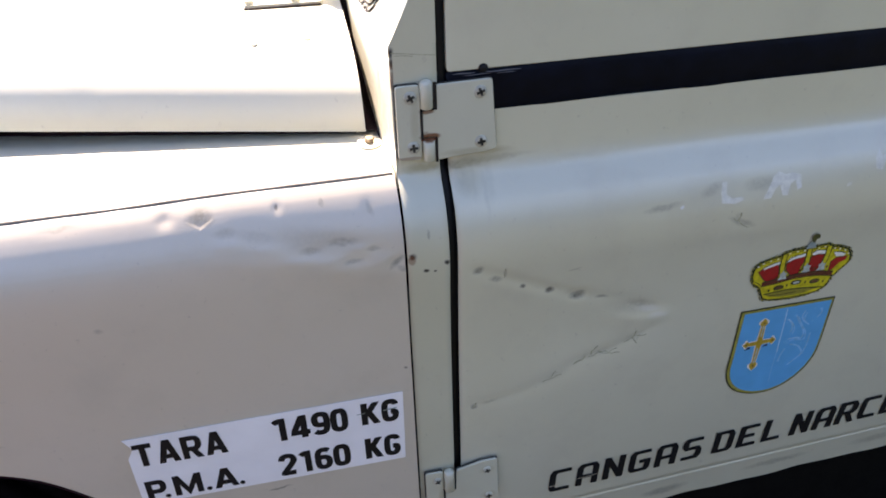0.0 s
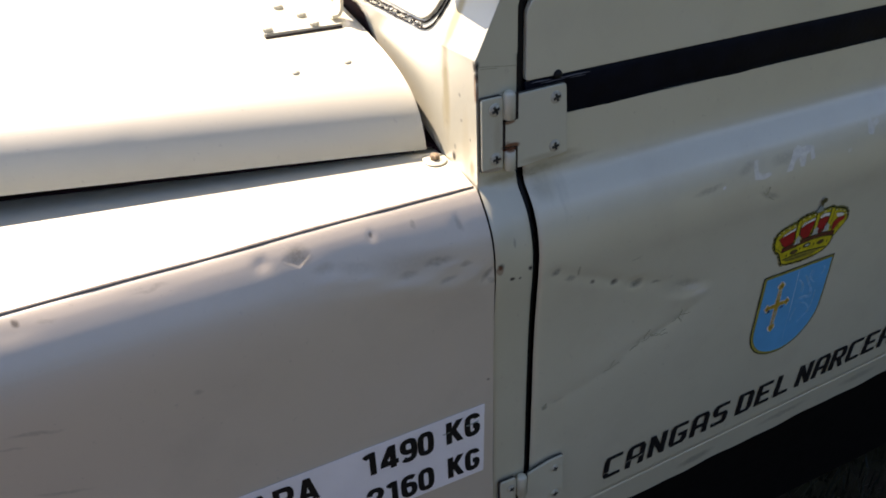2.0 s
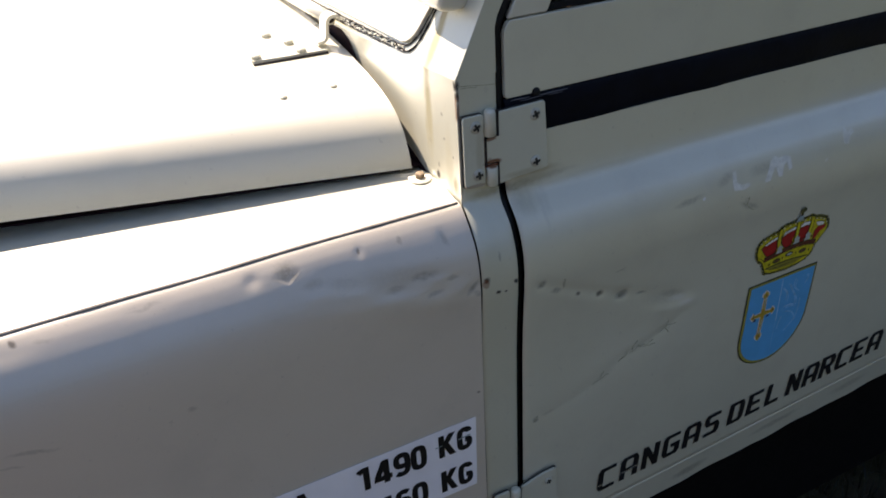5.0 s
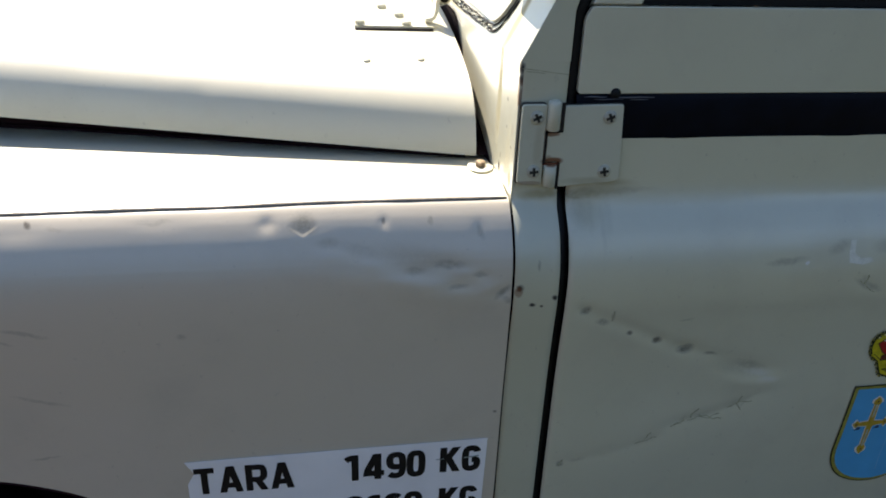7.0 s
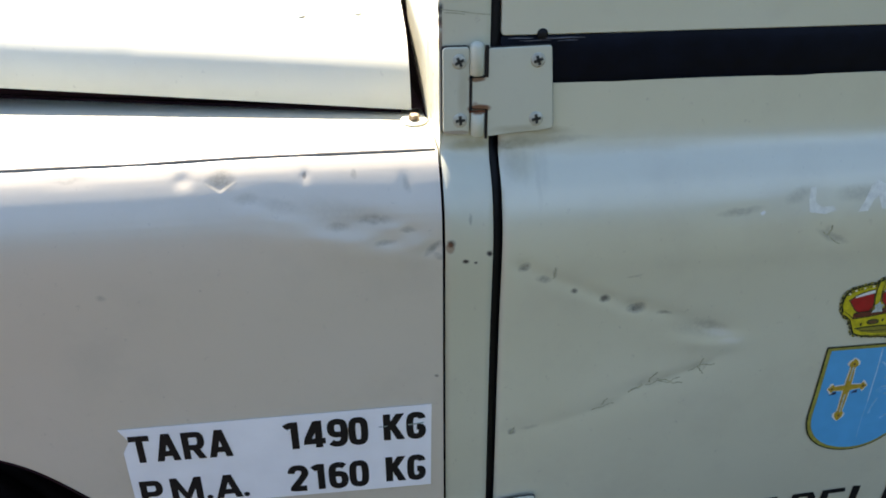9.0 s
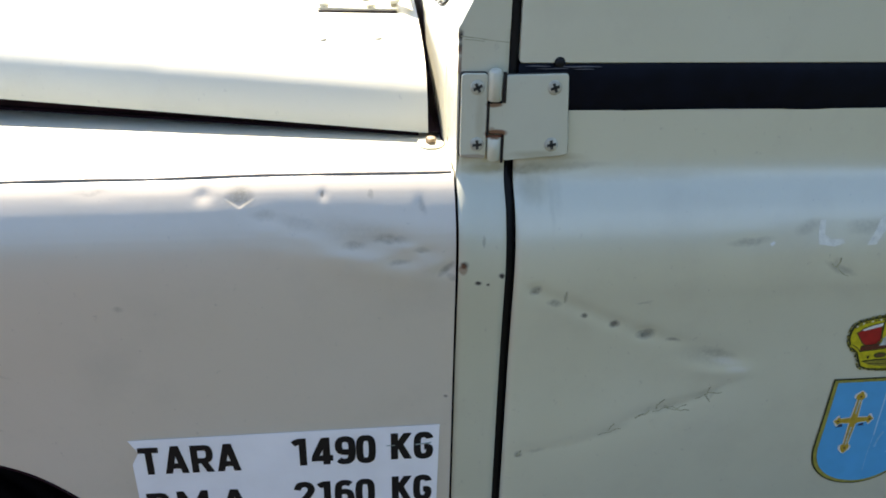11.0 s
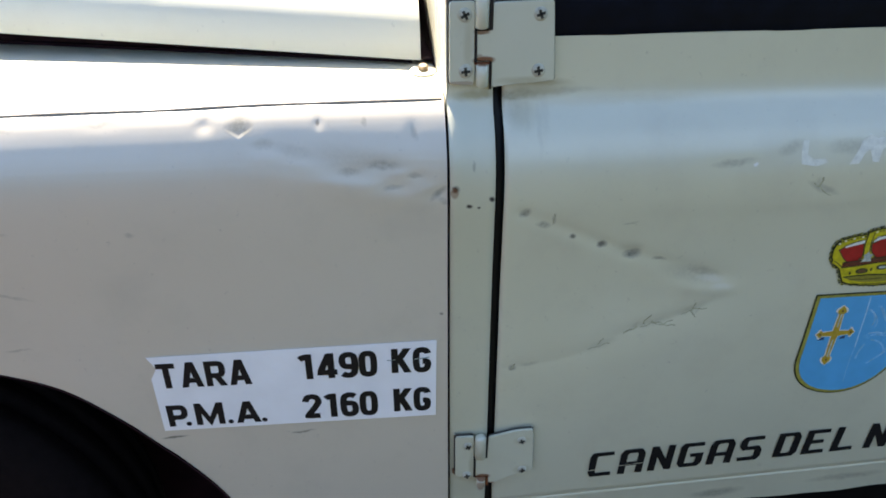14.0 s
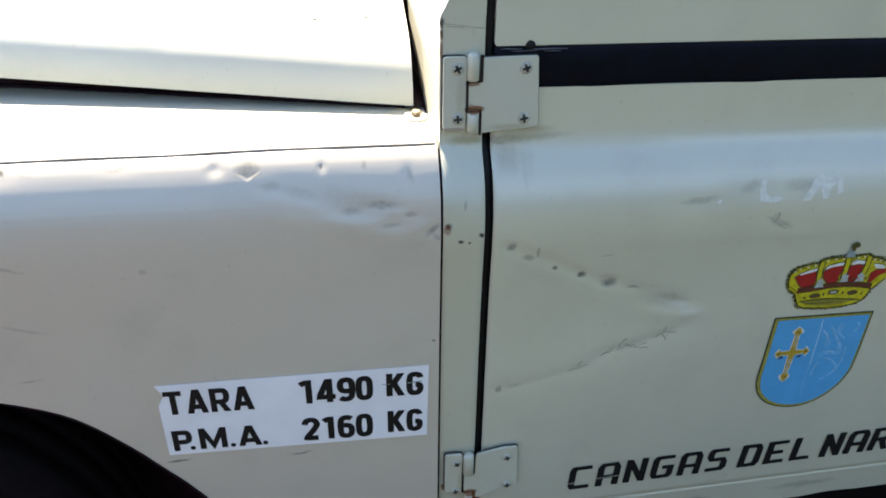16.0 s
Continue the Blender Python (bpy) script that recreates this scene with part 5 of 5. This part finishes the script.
    strokes("beast_gleam", [[(0.5800, 0.8425), (0.5860, 0.8365), (0.5880, 0.8320)], [(0.5880, 0.8095), (0.5960, 0.8110), (0.6030, 0.8085)], [(0.6140, 0.7820), (0.6090, 0.7765)]], 0.0010, M_FADED, 0.0019)
    rng = random.Random(9)
    for _ in range(26):
        x, z = rng.uniform(0.578, 0.629), rng.uniform(0.752, 0.858)
        if x - cx > 0.050 - max(0.0, 0.80 - z) * 0.8:
            continue
        r = rng.uniform(0.0012, 0.0030)
        layer("faded_fleck", [[(x + r * rng.uniform(0.5, 1.1) * math.cos(a), z + r * rng.uniform(0.5, 1.3) * math.sin(a)) for a in steps(0, 6.283, 7)[:-1]]], M_MIDBLUE, 0.00150)

    # cross with flared ends, the lower arm paler along its middle
    qx, qz = 0.5455, 0.8120

    def arm(dx, dz, ln, w0, w1, tip):
        px, pz = -dz, dx
        pts = ((0, w0), (ln * 0.74, w1), (ln * 0.82, w1 * 2.1), (ln * 0.92, w1 * 1.9), (ln, w1 * 0.9), (ln + tip, 0.0007))
        out = [(qx + dx * s + px * w, qz + dz * s + pz * w) for s, w in pts]
        return out + [(qx + dx * s - px * w, qz + dz * s - pz * w) for s, w in pts[::-1]]

    arms = (((0.02, 1), 0.0355), ((-0.04, -1), 0.0425), ((1, 0.05), 0.0200), ((-1, -0.03), 0.0200))
    for name, mat, lift, g in (("cross_edge", M_CREAM, 0.0018, 0.0011), ("cross", M_GOLD, 0.0022, 0.0)):
        for i, (d, ln) in enumerate(arms):
            layer(name, [arm(d[0], d[1], ln + g, 0.0037 + g, 0.0024 + g, 0.0020)], mat, lift + 0.00005 * i, "gold cross with pale edges" if g == 0 else "")
    strokes("cross_shaft", [[(qx, qz + 0.009), (qx + 0.0006, qz + 0.027)], [(qx - 0.0005, qz - 0.009), (qx - 0.0014, qz - 0.033)]], 0.0019, M_SILVER, 0.0025)
    layer("cross_boss", [[(qx + 0.0104 * math.cos(a) * (0.76 + 0.24 * math.cos(4 * a)), qz + 0.0092 * math.sin(a) * (0.76 + 0.24 * math.cos(4 * a))) for a in steps(0, 6.283, 24)[:-1]]], M_GOLD, 0.0026)
    ends = [(qx + d[0] * ln * 0.88, qz + d[1] * ln * 0.88) for d, ln in arms]
    layer("cross_stud", [[(x + 0.0015 * math.cos(a), z + 0.0015 * math.sin(a)) for a in steps(0, 6.283, 8)[:-1]] for x, z in ends], M_BROWN, 0.0027)
    layer("cross_letter_mark", [[(qx - 0.0185, qz - 0.0100), (qx - 0.0105, qz - 0.0085), (qx - 0.0120, qz - 0.0040), (qx - 0.0150, qz - 0.0065)], [(qx + 0.0060, qz - 0.0085), (qx + 0.0135, qz - 0.0080), (qx + 0.0125, qz - 0.0040), (qx + 0.0085, qz - 0.0060)]], M_INDIGO, 0.0017, "dark letter hanging from the cross")

    # crown: border, yellow ground, caps with white tops, arches, band and base
    outline = [(0.5347, 0.8805), (0.5305, 0.8900), (0.5265, 0.8990), (0.5215, 0.9030), (0.5165, 0.9090), (0.5135, 0.9170), (0.5135, 0.9250), (0.5155, 0.9320), (0.5195, 0.9360), (0.5275, 0.9390), (0.5377, 0.9412), (0.5458, 0.9420), (0.5509, 0.9462), (0.5610, 0.9490), (0.5711, 0.9492), (0.5800, 0.9488), (0.5900, 0.9492), (0.5985, 0.9503), (0.6066, 0.9508),
               (0.6137, 0.9460), (0.6210, 0.9450), (0.6290, 0.9420), (0.6370, 0.9380), (0.6420, 0.9300), (0.6430, 0.9220), (0.6400, 0.9170), (0.6350, 0.9120), (0.6300, 0.9050), (0.6238, 0.8995), (0.6218, 0.8910), (0.6175, 0.8840), (0.6075, 0.8790), (0.5925, 0.8755), (0.5742, 0.8742), (0.5550, 0.8752), (0.5430, 0.8775)]
    mid = (0.578, 0.912)
    inner = [(mid[0] + (x - mid[0]) * 0.966, mid[1] + (z - mid[1]) * 0.950) for x, z in outline]
    layer("crown_border", [outline], M_OUTLINE, 0.0008, "dark ragged crown border")
    layer("crown", [inner], M_YELLOW, 0.0011, "yellow crown with red caps")
    rng2 = random.Random(5)
    for i, (p, q) in enumerate(zip(outline, outline[1:] + outline[:1])):
        n = Vector((q[1] - p[1], p[0] - q[0])).normalized() * -1
        for k in range(4):
            f = (k + rng2.uniform(0.1, 0.6)) / 4
            x, z, r, o = p[0] + (q[0] - p[0]) * f, p[1] + (q[1] - p[1]) * f, rng2.uniform(0.0009, 0.0016), rng2.uniform(0.0002, 0.0018)
            if z < 0.879:
                o = 0.0
            layer("crown_border_tooth", [[(x + n.x * o + r * math.cos(a), z + n.y * o + r * math.sin(a)) for a in steps(0.3 * k, 6.283 + 0.3 * k, 5)[:-1]]], (M_OUTLINE, M_OLIVE, M_RIM)[(i + k) % 3], 0.0009 + 0.00002 * k)
    # second row of small pearls along the upper arc
    for i in range(7, 23):
        p, q = inner[i], inner[i + 1]
        for k in range(3):
            f = (k + 0.5) / 3
            x, z = p[0] + (q[0] - p[0]) * f, p[1] + (q[1] - p[1]) * f - 0.0016
            layer("crown_pearl", [[(x + 0.0012 * math.cos(a), z + 0.0011 * math.sin(a)) for a in steps(0, 6.283, 6)[:-1]]], (M_OLIVE, M_CREAM, M_OLIVE)[k], 0.0013)
    caps = [
        [(0.5220, 0.9230), (0.5285, 0.9275), (0.5455, 0.9300), (0.5478, 0.9220), (0.5485, 0.9125), (0.5445, 0.9085), (0.5365, 0.9065), (0.5295, 0.9125)],
        [(0.5560, 0.9290), (0.5640, 0.9345), (0.5785, 0.9365), (0.5780, 0.9280), (0.5760, 0.9210), (0.5750, 0.9130), (0.5660, 0.9115), (0.5580, 0.9205)],
        [(0.5872, 0.9350), (0.5965, 0.9365), (0.6055, 0.9345), (0.6055, 0.9260), (0.6025, 0.9210), (0.5990, 0.9130), (0.5880, 0.9115), (0.5870, 0.9230)],
        [(0.6165, 0.9230), (0.6220, 0.9275), (0.6360, 0.9275), (0.6345, 0.9220), (0.6270, 0.9190), (0.6225, 0.9130), (0.6165, 0.9085)],
    ]
    for p in caps:
        mx, mz = sum(q[0] for q in p) / len(p), sum(q[1] for q in p) / len(p)
        layer("crown_cap_edge", [[(mx + (x - mx) * 1.12, mz + (z - mz) * 1.14) for x, z in p]], M_BROWN, 0.0014)
    layer("crown_cap", [rounded(p, 0.0015, 2) for p in caps], M_RED, 0.0016, "red crown cap")
    tops = [
        [(0.5260, 0.9285), (0.5345, 0.9325), (0.5460, 0.9355), (0.5470, 0.9310), (0.5350, 0.9280), (0.5270, 0.9258)],
        [(0.5545, 0.9310), (0.5590, 0.9385), (0.5775, 0.9420), (0.5795, 0.9372), (0.5640, 0.9350)],
        [(0.5870, 0.9400), (0.5915, 0.9445), (0.6045, 0.9418), (0.6055, 0.9362), (0.5965, 0.9378), (0.5885, 0.9366)],
        [(0.6155, 0.9372), (0.6260, 0.9362), (0.6335, 0.9322), (0.6305, 0.9288), (0.6205, 0.9300)],
    ]
    layer("crown_highlight", tops, M_CREAM, 0.0018, "white top of the crown cap")
    strokes("crown_shade_line", [p[:3] for p in tops], 0.0009, M_OUTLINE, 0.0020)
    arches = [[(0.5508, 0.9440), (0.5500, 0.9300), (0.5525, 0.9160)], [(0.5812, 0.9475), (0.5822, 0.9340), (0.5822, 0.9180)], [(0.6070, 0.9475), (0.6078, 0.9350), (0.6050, 0.9200)]]
    strokes("crown_arch_edge", arches, 0.0078, M_OLIVE, 0.0021)
    strokes("crown_arch", arches, 0.0050, M_YELLOW, 0.0024, "yellow arch of the crown")
    for i, (x, z) in enumerate(((0.5540, 0.9125), (0.5835, 0.9185), (0.6035, 0.9180))):
        leaf = [(-0.0070, -0.0050), (0.0070, -0.0045), (0.0050, 0.0000), (0.0068, 0.0040), (0.0020, 0.0050), (0.0000, 0.0090), (-0.0022, 0.0050), (-0.0050, 0.0040), (-0.0035, 0.0000)]
        layer("crown_leaf", [[(x + a * 0.85, z + c) for a, c in leaf]], M_SILVER, 0.0027, "silvery leaf on the crown")
        layer("crown_spot", [[(x + dx + 0.0016 * math.cos(a), z - 0.001 + 0.0020 * math.sin(a)) for a in steps(0, 6.283, 6)[:-1]] for dx in (-0.0075, 0.0078)], M_MAROON if i % 2 else M_BROWN, 0.0028)
    knobs = [[(0.5170, 0.9080), (0.5195, 0.9200), (0.5280, 0.9110), (0.5345, 0.9050), (0.5290, 0.9000)], [(0.6390, 0.9190), (0.6280, 0.9170), (0.6215, 0.9090), (0.6240, 0.9020), (0.6320, 0.9090)]]
    layer("crown_side_knob", knobs, M_YELLOW, 0.0019)
    strokes("crown_side_line", [[(0.5190, 0.9100), (0.5250, 0.9060), (0.5300, 0.9010)], [(0.6370, 0.9150), (0.6300, 0.9090), (0.6250, 0.9030)]], 0.0009, M_OLIVE, 0.0021)
    band = [(0.5290, 0.9045), (0.5475, 0.9060), (0.5700, 0.9098), (0.5990, 0.9098), (0.6225, 0.9050)]
    strokes("crown_band", [band], 0.0056, M_MAROON, 0.0022, "maroon crown band")
    strokes("crown_band_edge", [[(x, z - 0.0034) for x, z in band], [(x, z + 0.0032) for x, z in band]], 0.0012, M_OUTLINE, 0.0024)
    strokes("crown_band_glint", [[(x, z + 0.0008) for x, z in band[1:4]]], 0.0010, M_BROWN, 0.0025)
    base = [(0.5350, 0.8880), (0.5515, 0.8898), (0.5740, 0.8902), (0.5975, 0.8880), (0.6140, 0.8860)]
    strokes("crown_base_line", [base], 0.0015, M_OUTLINE, 0.0017)
    lens = base + [(0.6020, 0.8845), (0.5900, 0.8812), (0.5740, 0.8800), (0.5560, 0.8810), (0.5430, 0.8840)]
    layer("crown_lining", [lens], M_OCHRE, 0.0015, "ochre inside of the crown")
    strokes("crown_lining_line", [[(0.5420, 0.8850), (0.5600, 0.8840), (0.5800, 0.8850)], [(0.5480, 0.8790), (0.5700, 0.8775), (0.5930, 0.8790)]], 0.0009, M_OLIVE, 0.0018)
    for x, z, mat in ((0.5537, 0.8952, M_BROWN), (0.5760, 0.8992, M_SILVER), (0.6010, 0.8968, M_BROWN)):
        layer("crown_jewel", [[(x + 0.0072 * math.cos(a), z + 0.0036 * math.sin(a)) for a in steps(0, 6.283, 10)[:-1]]], M_OLIVE, 0.0016)
        layer("crown_jewel_core", [[(x + 0.0045 * math.cos(a), z + 0.0019 * math.sin(a)) for a in steps(0, 6.283, 8)[:-1]]], mat, 0.0019)
    for x, z in ((0.5410, 0.8930), (0.5640, 0.8968), (0.5885, 0.8975), (0.6130, 0.8945)):
        layer("crown_bead", [[(x + 0.0014 * math.cos(a), z + 0.0022 * math.sin(a)) for a in steps(0, 6.283, 6)[:-1]]], M_OLIVE, 0.0017)
    orb = [(-0.0065, -0.0055), (0.0065, -0.0055), (0.0050, 0.0005), (0.0020, 0.0042), (-0.0022, 0.0042), (-0.0050, 0.0000)]
    layer("crown_orb", [[(0.5822 + x, 0.9535 + z) for x, z in orb]], M_GREY, 0.0021, "small grey orb")
    finial = [(-0.0018, -0.0060), (0.0018, -0.0060), (0.0020, -0.0015), (0.0058, -0.0010), (0.0062, 0.0030), (0.0030, 0.0058), (-0.0010, 0.0065), (-0.0045, 0.0035), (-0.0042, 0.0000)]
    layer("crown_cross", [[(0.5838 + x, 0.9625 + z) for x, z in finial]], M_OLIVE, 0.0023)


crest()


def paint_cracks():
    """Hairline cracks along the lower crease of the door."""
    rng = random.Random(12)
    for x, z, ln, turn in ((0.3641, 0.8447, 0.030, 22), (0.3761, 0.8487, 0.012, 70), (0.3741, 0.8497, 0.012, -50), (0.3200, 0.8305, 0.040, 14), (0.3239, 0.8335, 0.016, 62), (0.3320, 0.8376, 0.030, -6), (0.3019, 0.8234, 0.018, 30), (0.2638, 0.8031, 0.026, 18), (0.2739, 0.8082, 0.012, 58), (0.1775, 0.7798, 0.010, 65), (0.4746, 1.0026, 0.026, -26), (0.4807, 0.9996, 0.010, 80), (0.2125, 0.9673, 0.014, 84)):
        pts, a = [(x, z)], radians(turn)
        for _ in range(6):
            b = a + rng.uniform(-0.55, 0.55)
            pts.append((pts[-1][0] + ln / 6 * math.cos(b), pts[-1][1] + ln / 6 * math.sin(b)))
        bm = bmesh.new()
        add_ribbon(bm, pts, rng.uniform(0.0010, 0.0021), on_door(0.00025))
        part("paint_crack", bm, M_CRACK, door, "fine olive-grey crack in the paint", smooth=False)


paint_cracks()


def peeled_letters():
    frag = {
        "a": [(0.4600, 1.0439), (0.4660, 1.0444), (0.4655, 1.0306), (0.4720, 1.0257), (0.4840, 1.0262), (0.4870, 1.0219), (0.4760, 1.0187), (0.4600, 1.0213), (0.4590, 1.0328)],
        "b": [(0.5090, 1.0192), (0.5190, 1.0197), (0.5240, 1.0295), (0.5290, 1.0339), (0.5330, 1.0208), (0.5390, 1.0208), (0.5420, 1.0328), (0.5480, 1.0369), (0.5500, 1.0251), (0.5560, 1.0273), (0.5545, 1.0419), (0.5440, 1.0450), (0.5360, 1.0439), (0.5280, 1.0479), (0.5210, 1.0429), (0.5150, 1.0295)],
        "c": [(0.6480, 1.0369), (0.6560, 1.0349), (0.6600, 1.0439), (0.6680, 1.0479), (0.6640, 1.0534), (0.6560, 1.0497), (0.6520, 1.0572), (0.6470, 1.0488)],
        "d": [(0.6120, 1.0208), (0.6180, 1.0219), (0.6190, 1.0262), (0.6130, 1.0251)],
    }
    for pts in frag.values():
        bm = bmesh.new()
        add_patch(bm, [(x - 0.0030, z + 0.0020) for x, z in pts], on_door(0.0004))
        part("peeled_letter_remnant", bm, M_GHOST, door, "white shred of a peeled-off letter", smooth=False)


peeled_letters()


# ---- the rest of the car ----
def cab():
    bm = bmesh.new()
    box(bm, 0.30, 2.20, 0.66, 2.24, 1.60, 1.66)
    part("roof", bm, M_PAINT, car, "cream roof", smooth=False, bevel=0.02)
    bm = bmesh.new()
    box(bm, 0.932, 2.20, 0.618, 0.66, 0.58, 1.60)
    part("rear_side_panel", bm, M_PAINT, car, "cream rear body side", smooth=False, bevel=0.006)
    bm = bmesh.new()
    box(bm, 0.17, 2.20, 2.24, 2.28, 0.58, 1.60)
    part("far_side_panel", bm, M_PAINT, car, smooth=False, bevel=0.006)
    bm = bmesh.new()
    box(bm, 2.16, 2.20, 0.62, 2.28, 0.58, 1.60)
    part("rear_panel", bm, M_PAINT, car, smooth=False, bevel=0.006)
    bm = bmesh.new()
    box(bm, 0.11, 2.16, 0.70, 2.24, 0.50, 0.56)
    box(bm, 0.11, 2.16, 0.672, 0.70, 0.50, 0.60)
    part("floor_pan", bm, M_DARK, car, smooth=False)
    # Added black rail: makes the space under the door read as deep shade.
    bm = bmesh.new()
    box(bm, 0.12, 2.16, 0.705, 0.745, 0.21, 0.505)
    part("blackout_rail", bm, M_BLACKOUT, car, "black rail added to black out the shaded ground under the door", smooth=False, bevel=0.004)
    bm = bmesh.new()
    box(bm, -1.45, 2.2, 0.98, 1.07, 0.40, 0.50)
    box(bm, -1.45, 2.2, 1.83, 1.92, 0.40, 0.50)
    part("chassis_rail", bm, M_DARK, car, smooth=False)
    bm = bmesh.new()
    box(bm, 1.18, 1.20, 0.68, 2.24, 0.56, 1.60)
    part("cab_rear_wall", bm, M_LINING, car, smooth=False)
    bm = bmesh.new()
    box(bm, 0.135, 0.17, 0.70, 2.24, 0.56, 1.25)
    part("dashboard", bm, M_LINING, car, smooth=False)
    for y in (1.02, 1.88):
        bm = bmesh.new()
        box(bm, 0.60, 1.10, y - 0.24, y + 0.24, 0.72, 0.86)
        s = part("seat", bm, M_SEAT, car, "brown seat", smooth=False, bevel=0.03)
        bm = bmesh.new()
        box(bm, 1.02, 1.14, y - 0.24, y + 0.24, 0.84, 1.36)
        part("backrest", bm, M_SEAT, s, smooth=False, bevel=0.03)
    bm = bmesh.new()
    box(bm, -1.42, -1.36, 0.64, 2.26, 0.55, 1.08)
    part("front_panel", bm, M_PAINT, car, smooth=False, bevel=0.01)
    far = grid(steps(-1.36, 0.10, 20), steps(0, 1, 12), lambda u, v: (u, 2.9 - (0.66 - 0.042 * min(1, v * 6)), 1.0875 - 0.25 * v))
    part("far_wing", far, M_PAINT, car, thick=0.003)
    bm = bmesh.new()
    box(bm, -1.36, 0.10, 1.90, 2.25, 1.085, 1.10)
    part("far_wing_top", bm, M_PAINT, car, smooth=False)
    bm = bmesh.new()
    box(bm, -1.36, 0.08, 1.0, 1.90, 0.60, 0.64)
    part("engine_tray", bm, M_DARK, car, smooth=False)


cab()

# ---- ground ----
gbm = bmesh.new()
bmesh.ops.create_grid(gbm, x_segments=40, y_segments=40, size=1500)
gme = bpy.data.meshes.new("ground")
gbm.to_mesh(gme)
gbm.free()
gme.materials.append(ground_material())
tagged(new("ground", gme), "patchy dark grass and brown earth", "ground", kind="structure")


def tree_line():
    """Unseen dark green trees, added to cut low sky light on the car's shaded side."""
    m, n, l, b = material("dark_tree_foliage")
    tc = n.new("ShaderNodeTexCoord").outputs["Object"]
    c = ramp_node(n, l, noise_node(n, l, tc, 2.2, 8.0, 0.75).outputs["Fac"], [(0.35, (0.011, 0.013, 0.005)), (0.55, (0.042, 0.050, 0.016)), (0.75, (0.095, 0.105, 0.036))])
    l.new(c.outputs["Color"], b.inputs["Base Color"])
    b.inputs["Roughness"].default_value = 0.9

    def at(u, v):
        a = radians(u)
        w = math.sin(u * 0.9) + 0.6 * math.sin(u * 2.3 + 1) + 0.4 * math.sin(u * 5.1 + 2)
        r = 11.0 + 0.5 * w - 0.9 * math.sin(v * 3.1) + 0.35 * math.sin(u * 3.7 + v * 9)
        return (r * math.cos(a), 0.6 + r * math.sin(a), (3.4 + 0.35 * w) * v)

    me = bpy.data.meshes.new("unseen_tree_backdrop")
    bm = grid(steps(-178, -2, 180), steps(0, 1, 12), at)
    bm.to_mesh(me)
    bm.free()
    me.materials.append(m)
    tagged(new("unseen_tree_backdrop", me), "unseen dark green trees added to cut low sky light", "backdrop", kind="structure")


tree_line()


def grass():
    rng = random.Random(21)
    verts, faces = [], []
    for k in range(46000):
        if k < 14000:
            x, y = rng.uniform(0.1, 2.6), rng.uniform(0.2, 2.9)
        else:
            x, y = rng.gauss(1.2, 2.2), rng.gauss(1.2, 2.2)
            if x < -0.3 and rng.random() < 0.75:
                continue
        h, a, lean = rng.uniform(0.03, 0.10), rng.uniform(0, 6.28), rng.uniform(0.0, 0.05)
        w = rng.uniform(0.0012, 0.003)
        c, s = math.cos(a), math.sin(a)
        i = len(verts)
        lx, ly = -s * lean, c * lean
        verts += [(x - c * w, y - s * w, 0), (x + c * w, y + s * w, 0), (x + c * w * 0.7 + lx * 0.4, y + s * w * 0.7 + ly * 0.4, h * 0.6), (x - c * w * 0.7 + lx * 0.4, y - s * w * 0.7 + ly * 0.4, h * 0.6), (x + lx, y + ly, h)]
        faces += [(i, i + 1, i + 2, i + 3), (i + 3, i + 2, i + 4)]
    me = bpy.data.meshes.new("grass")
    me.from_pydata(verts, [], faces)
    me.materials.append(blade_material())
    tagged(new("grass", me), "short rough grass coloured dark for the shade under the car", "grass", kind="stuff")


grass()
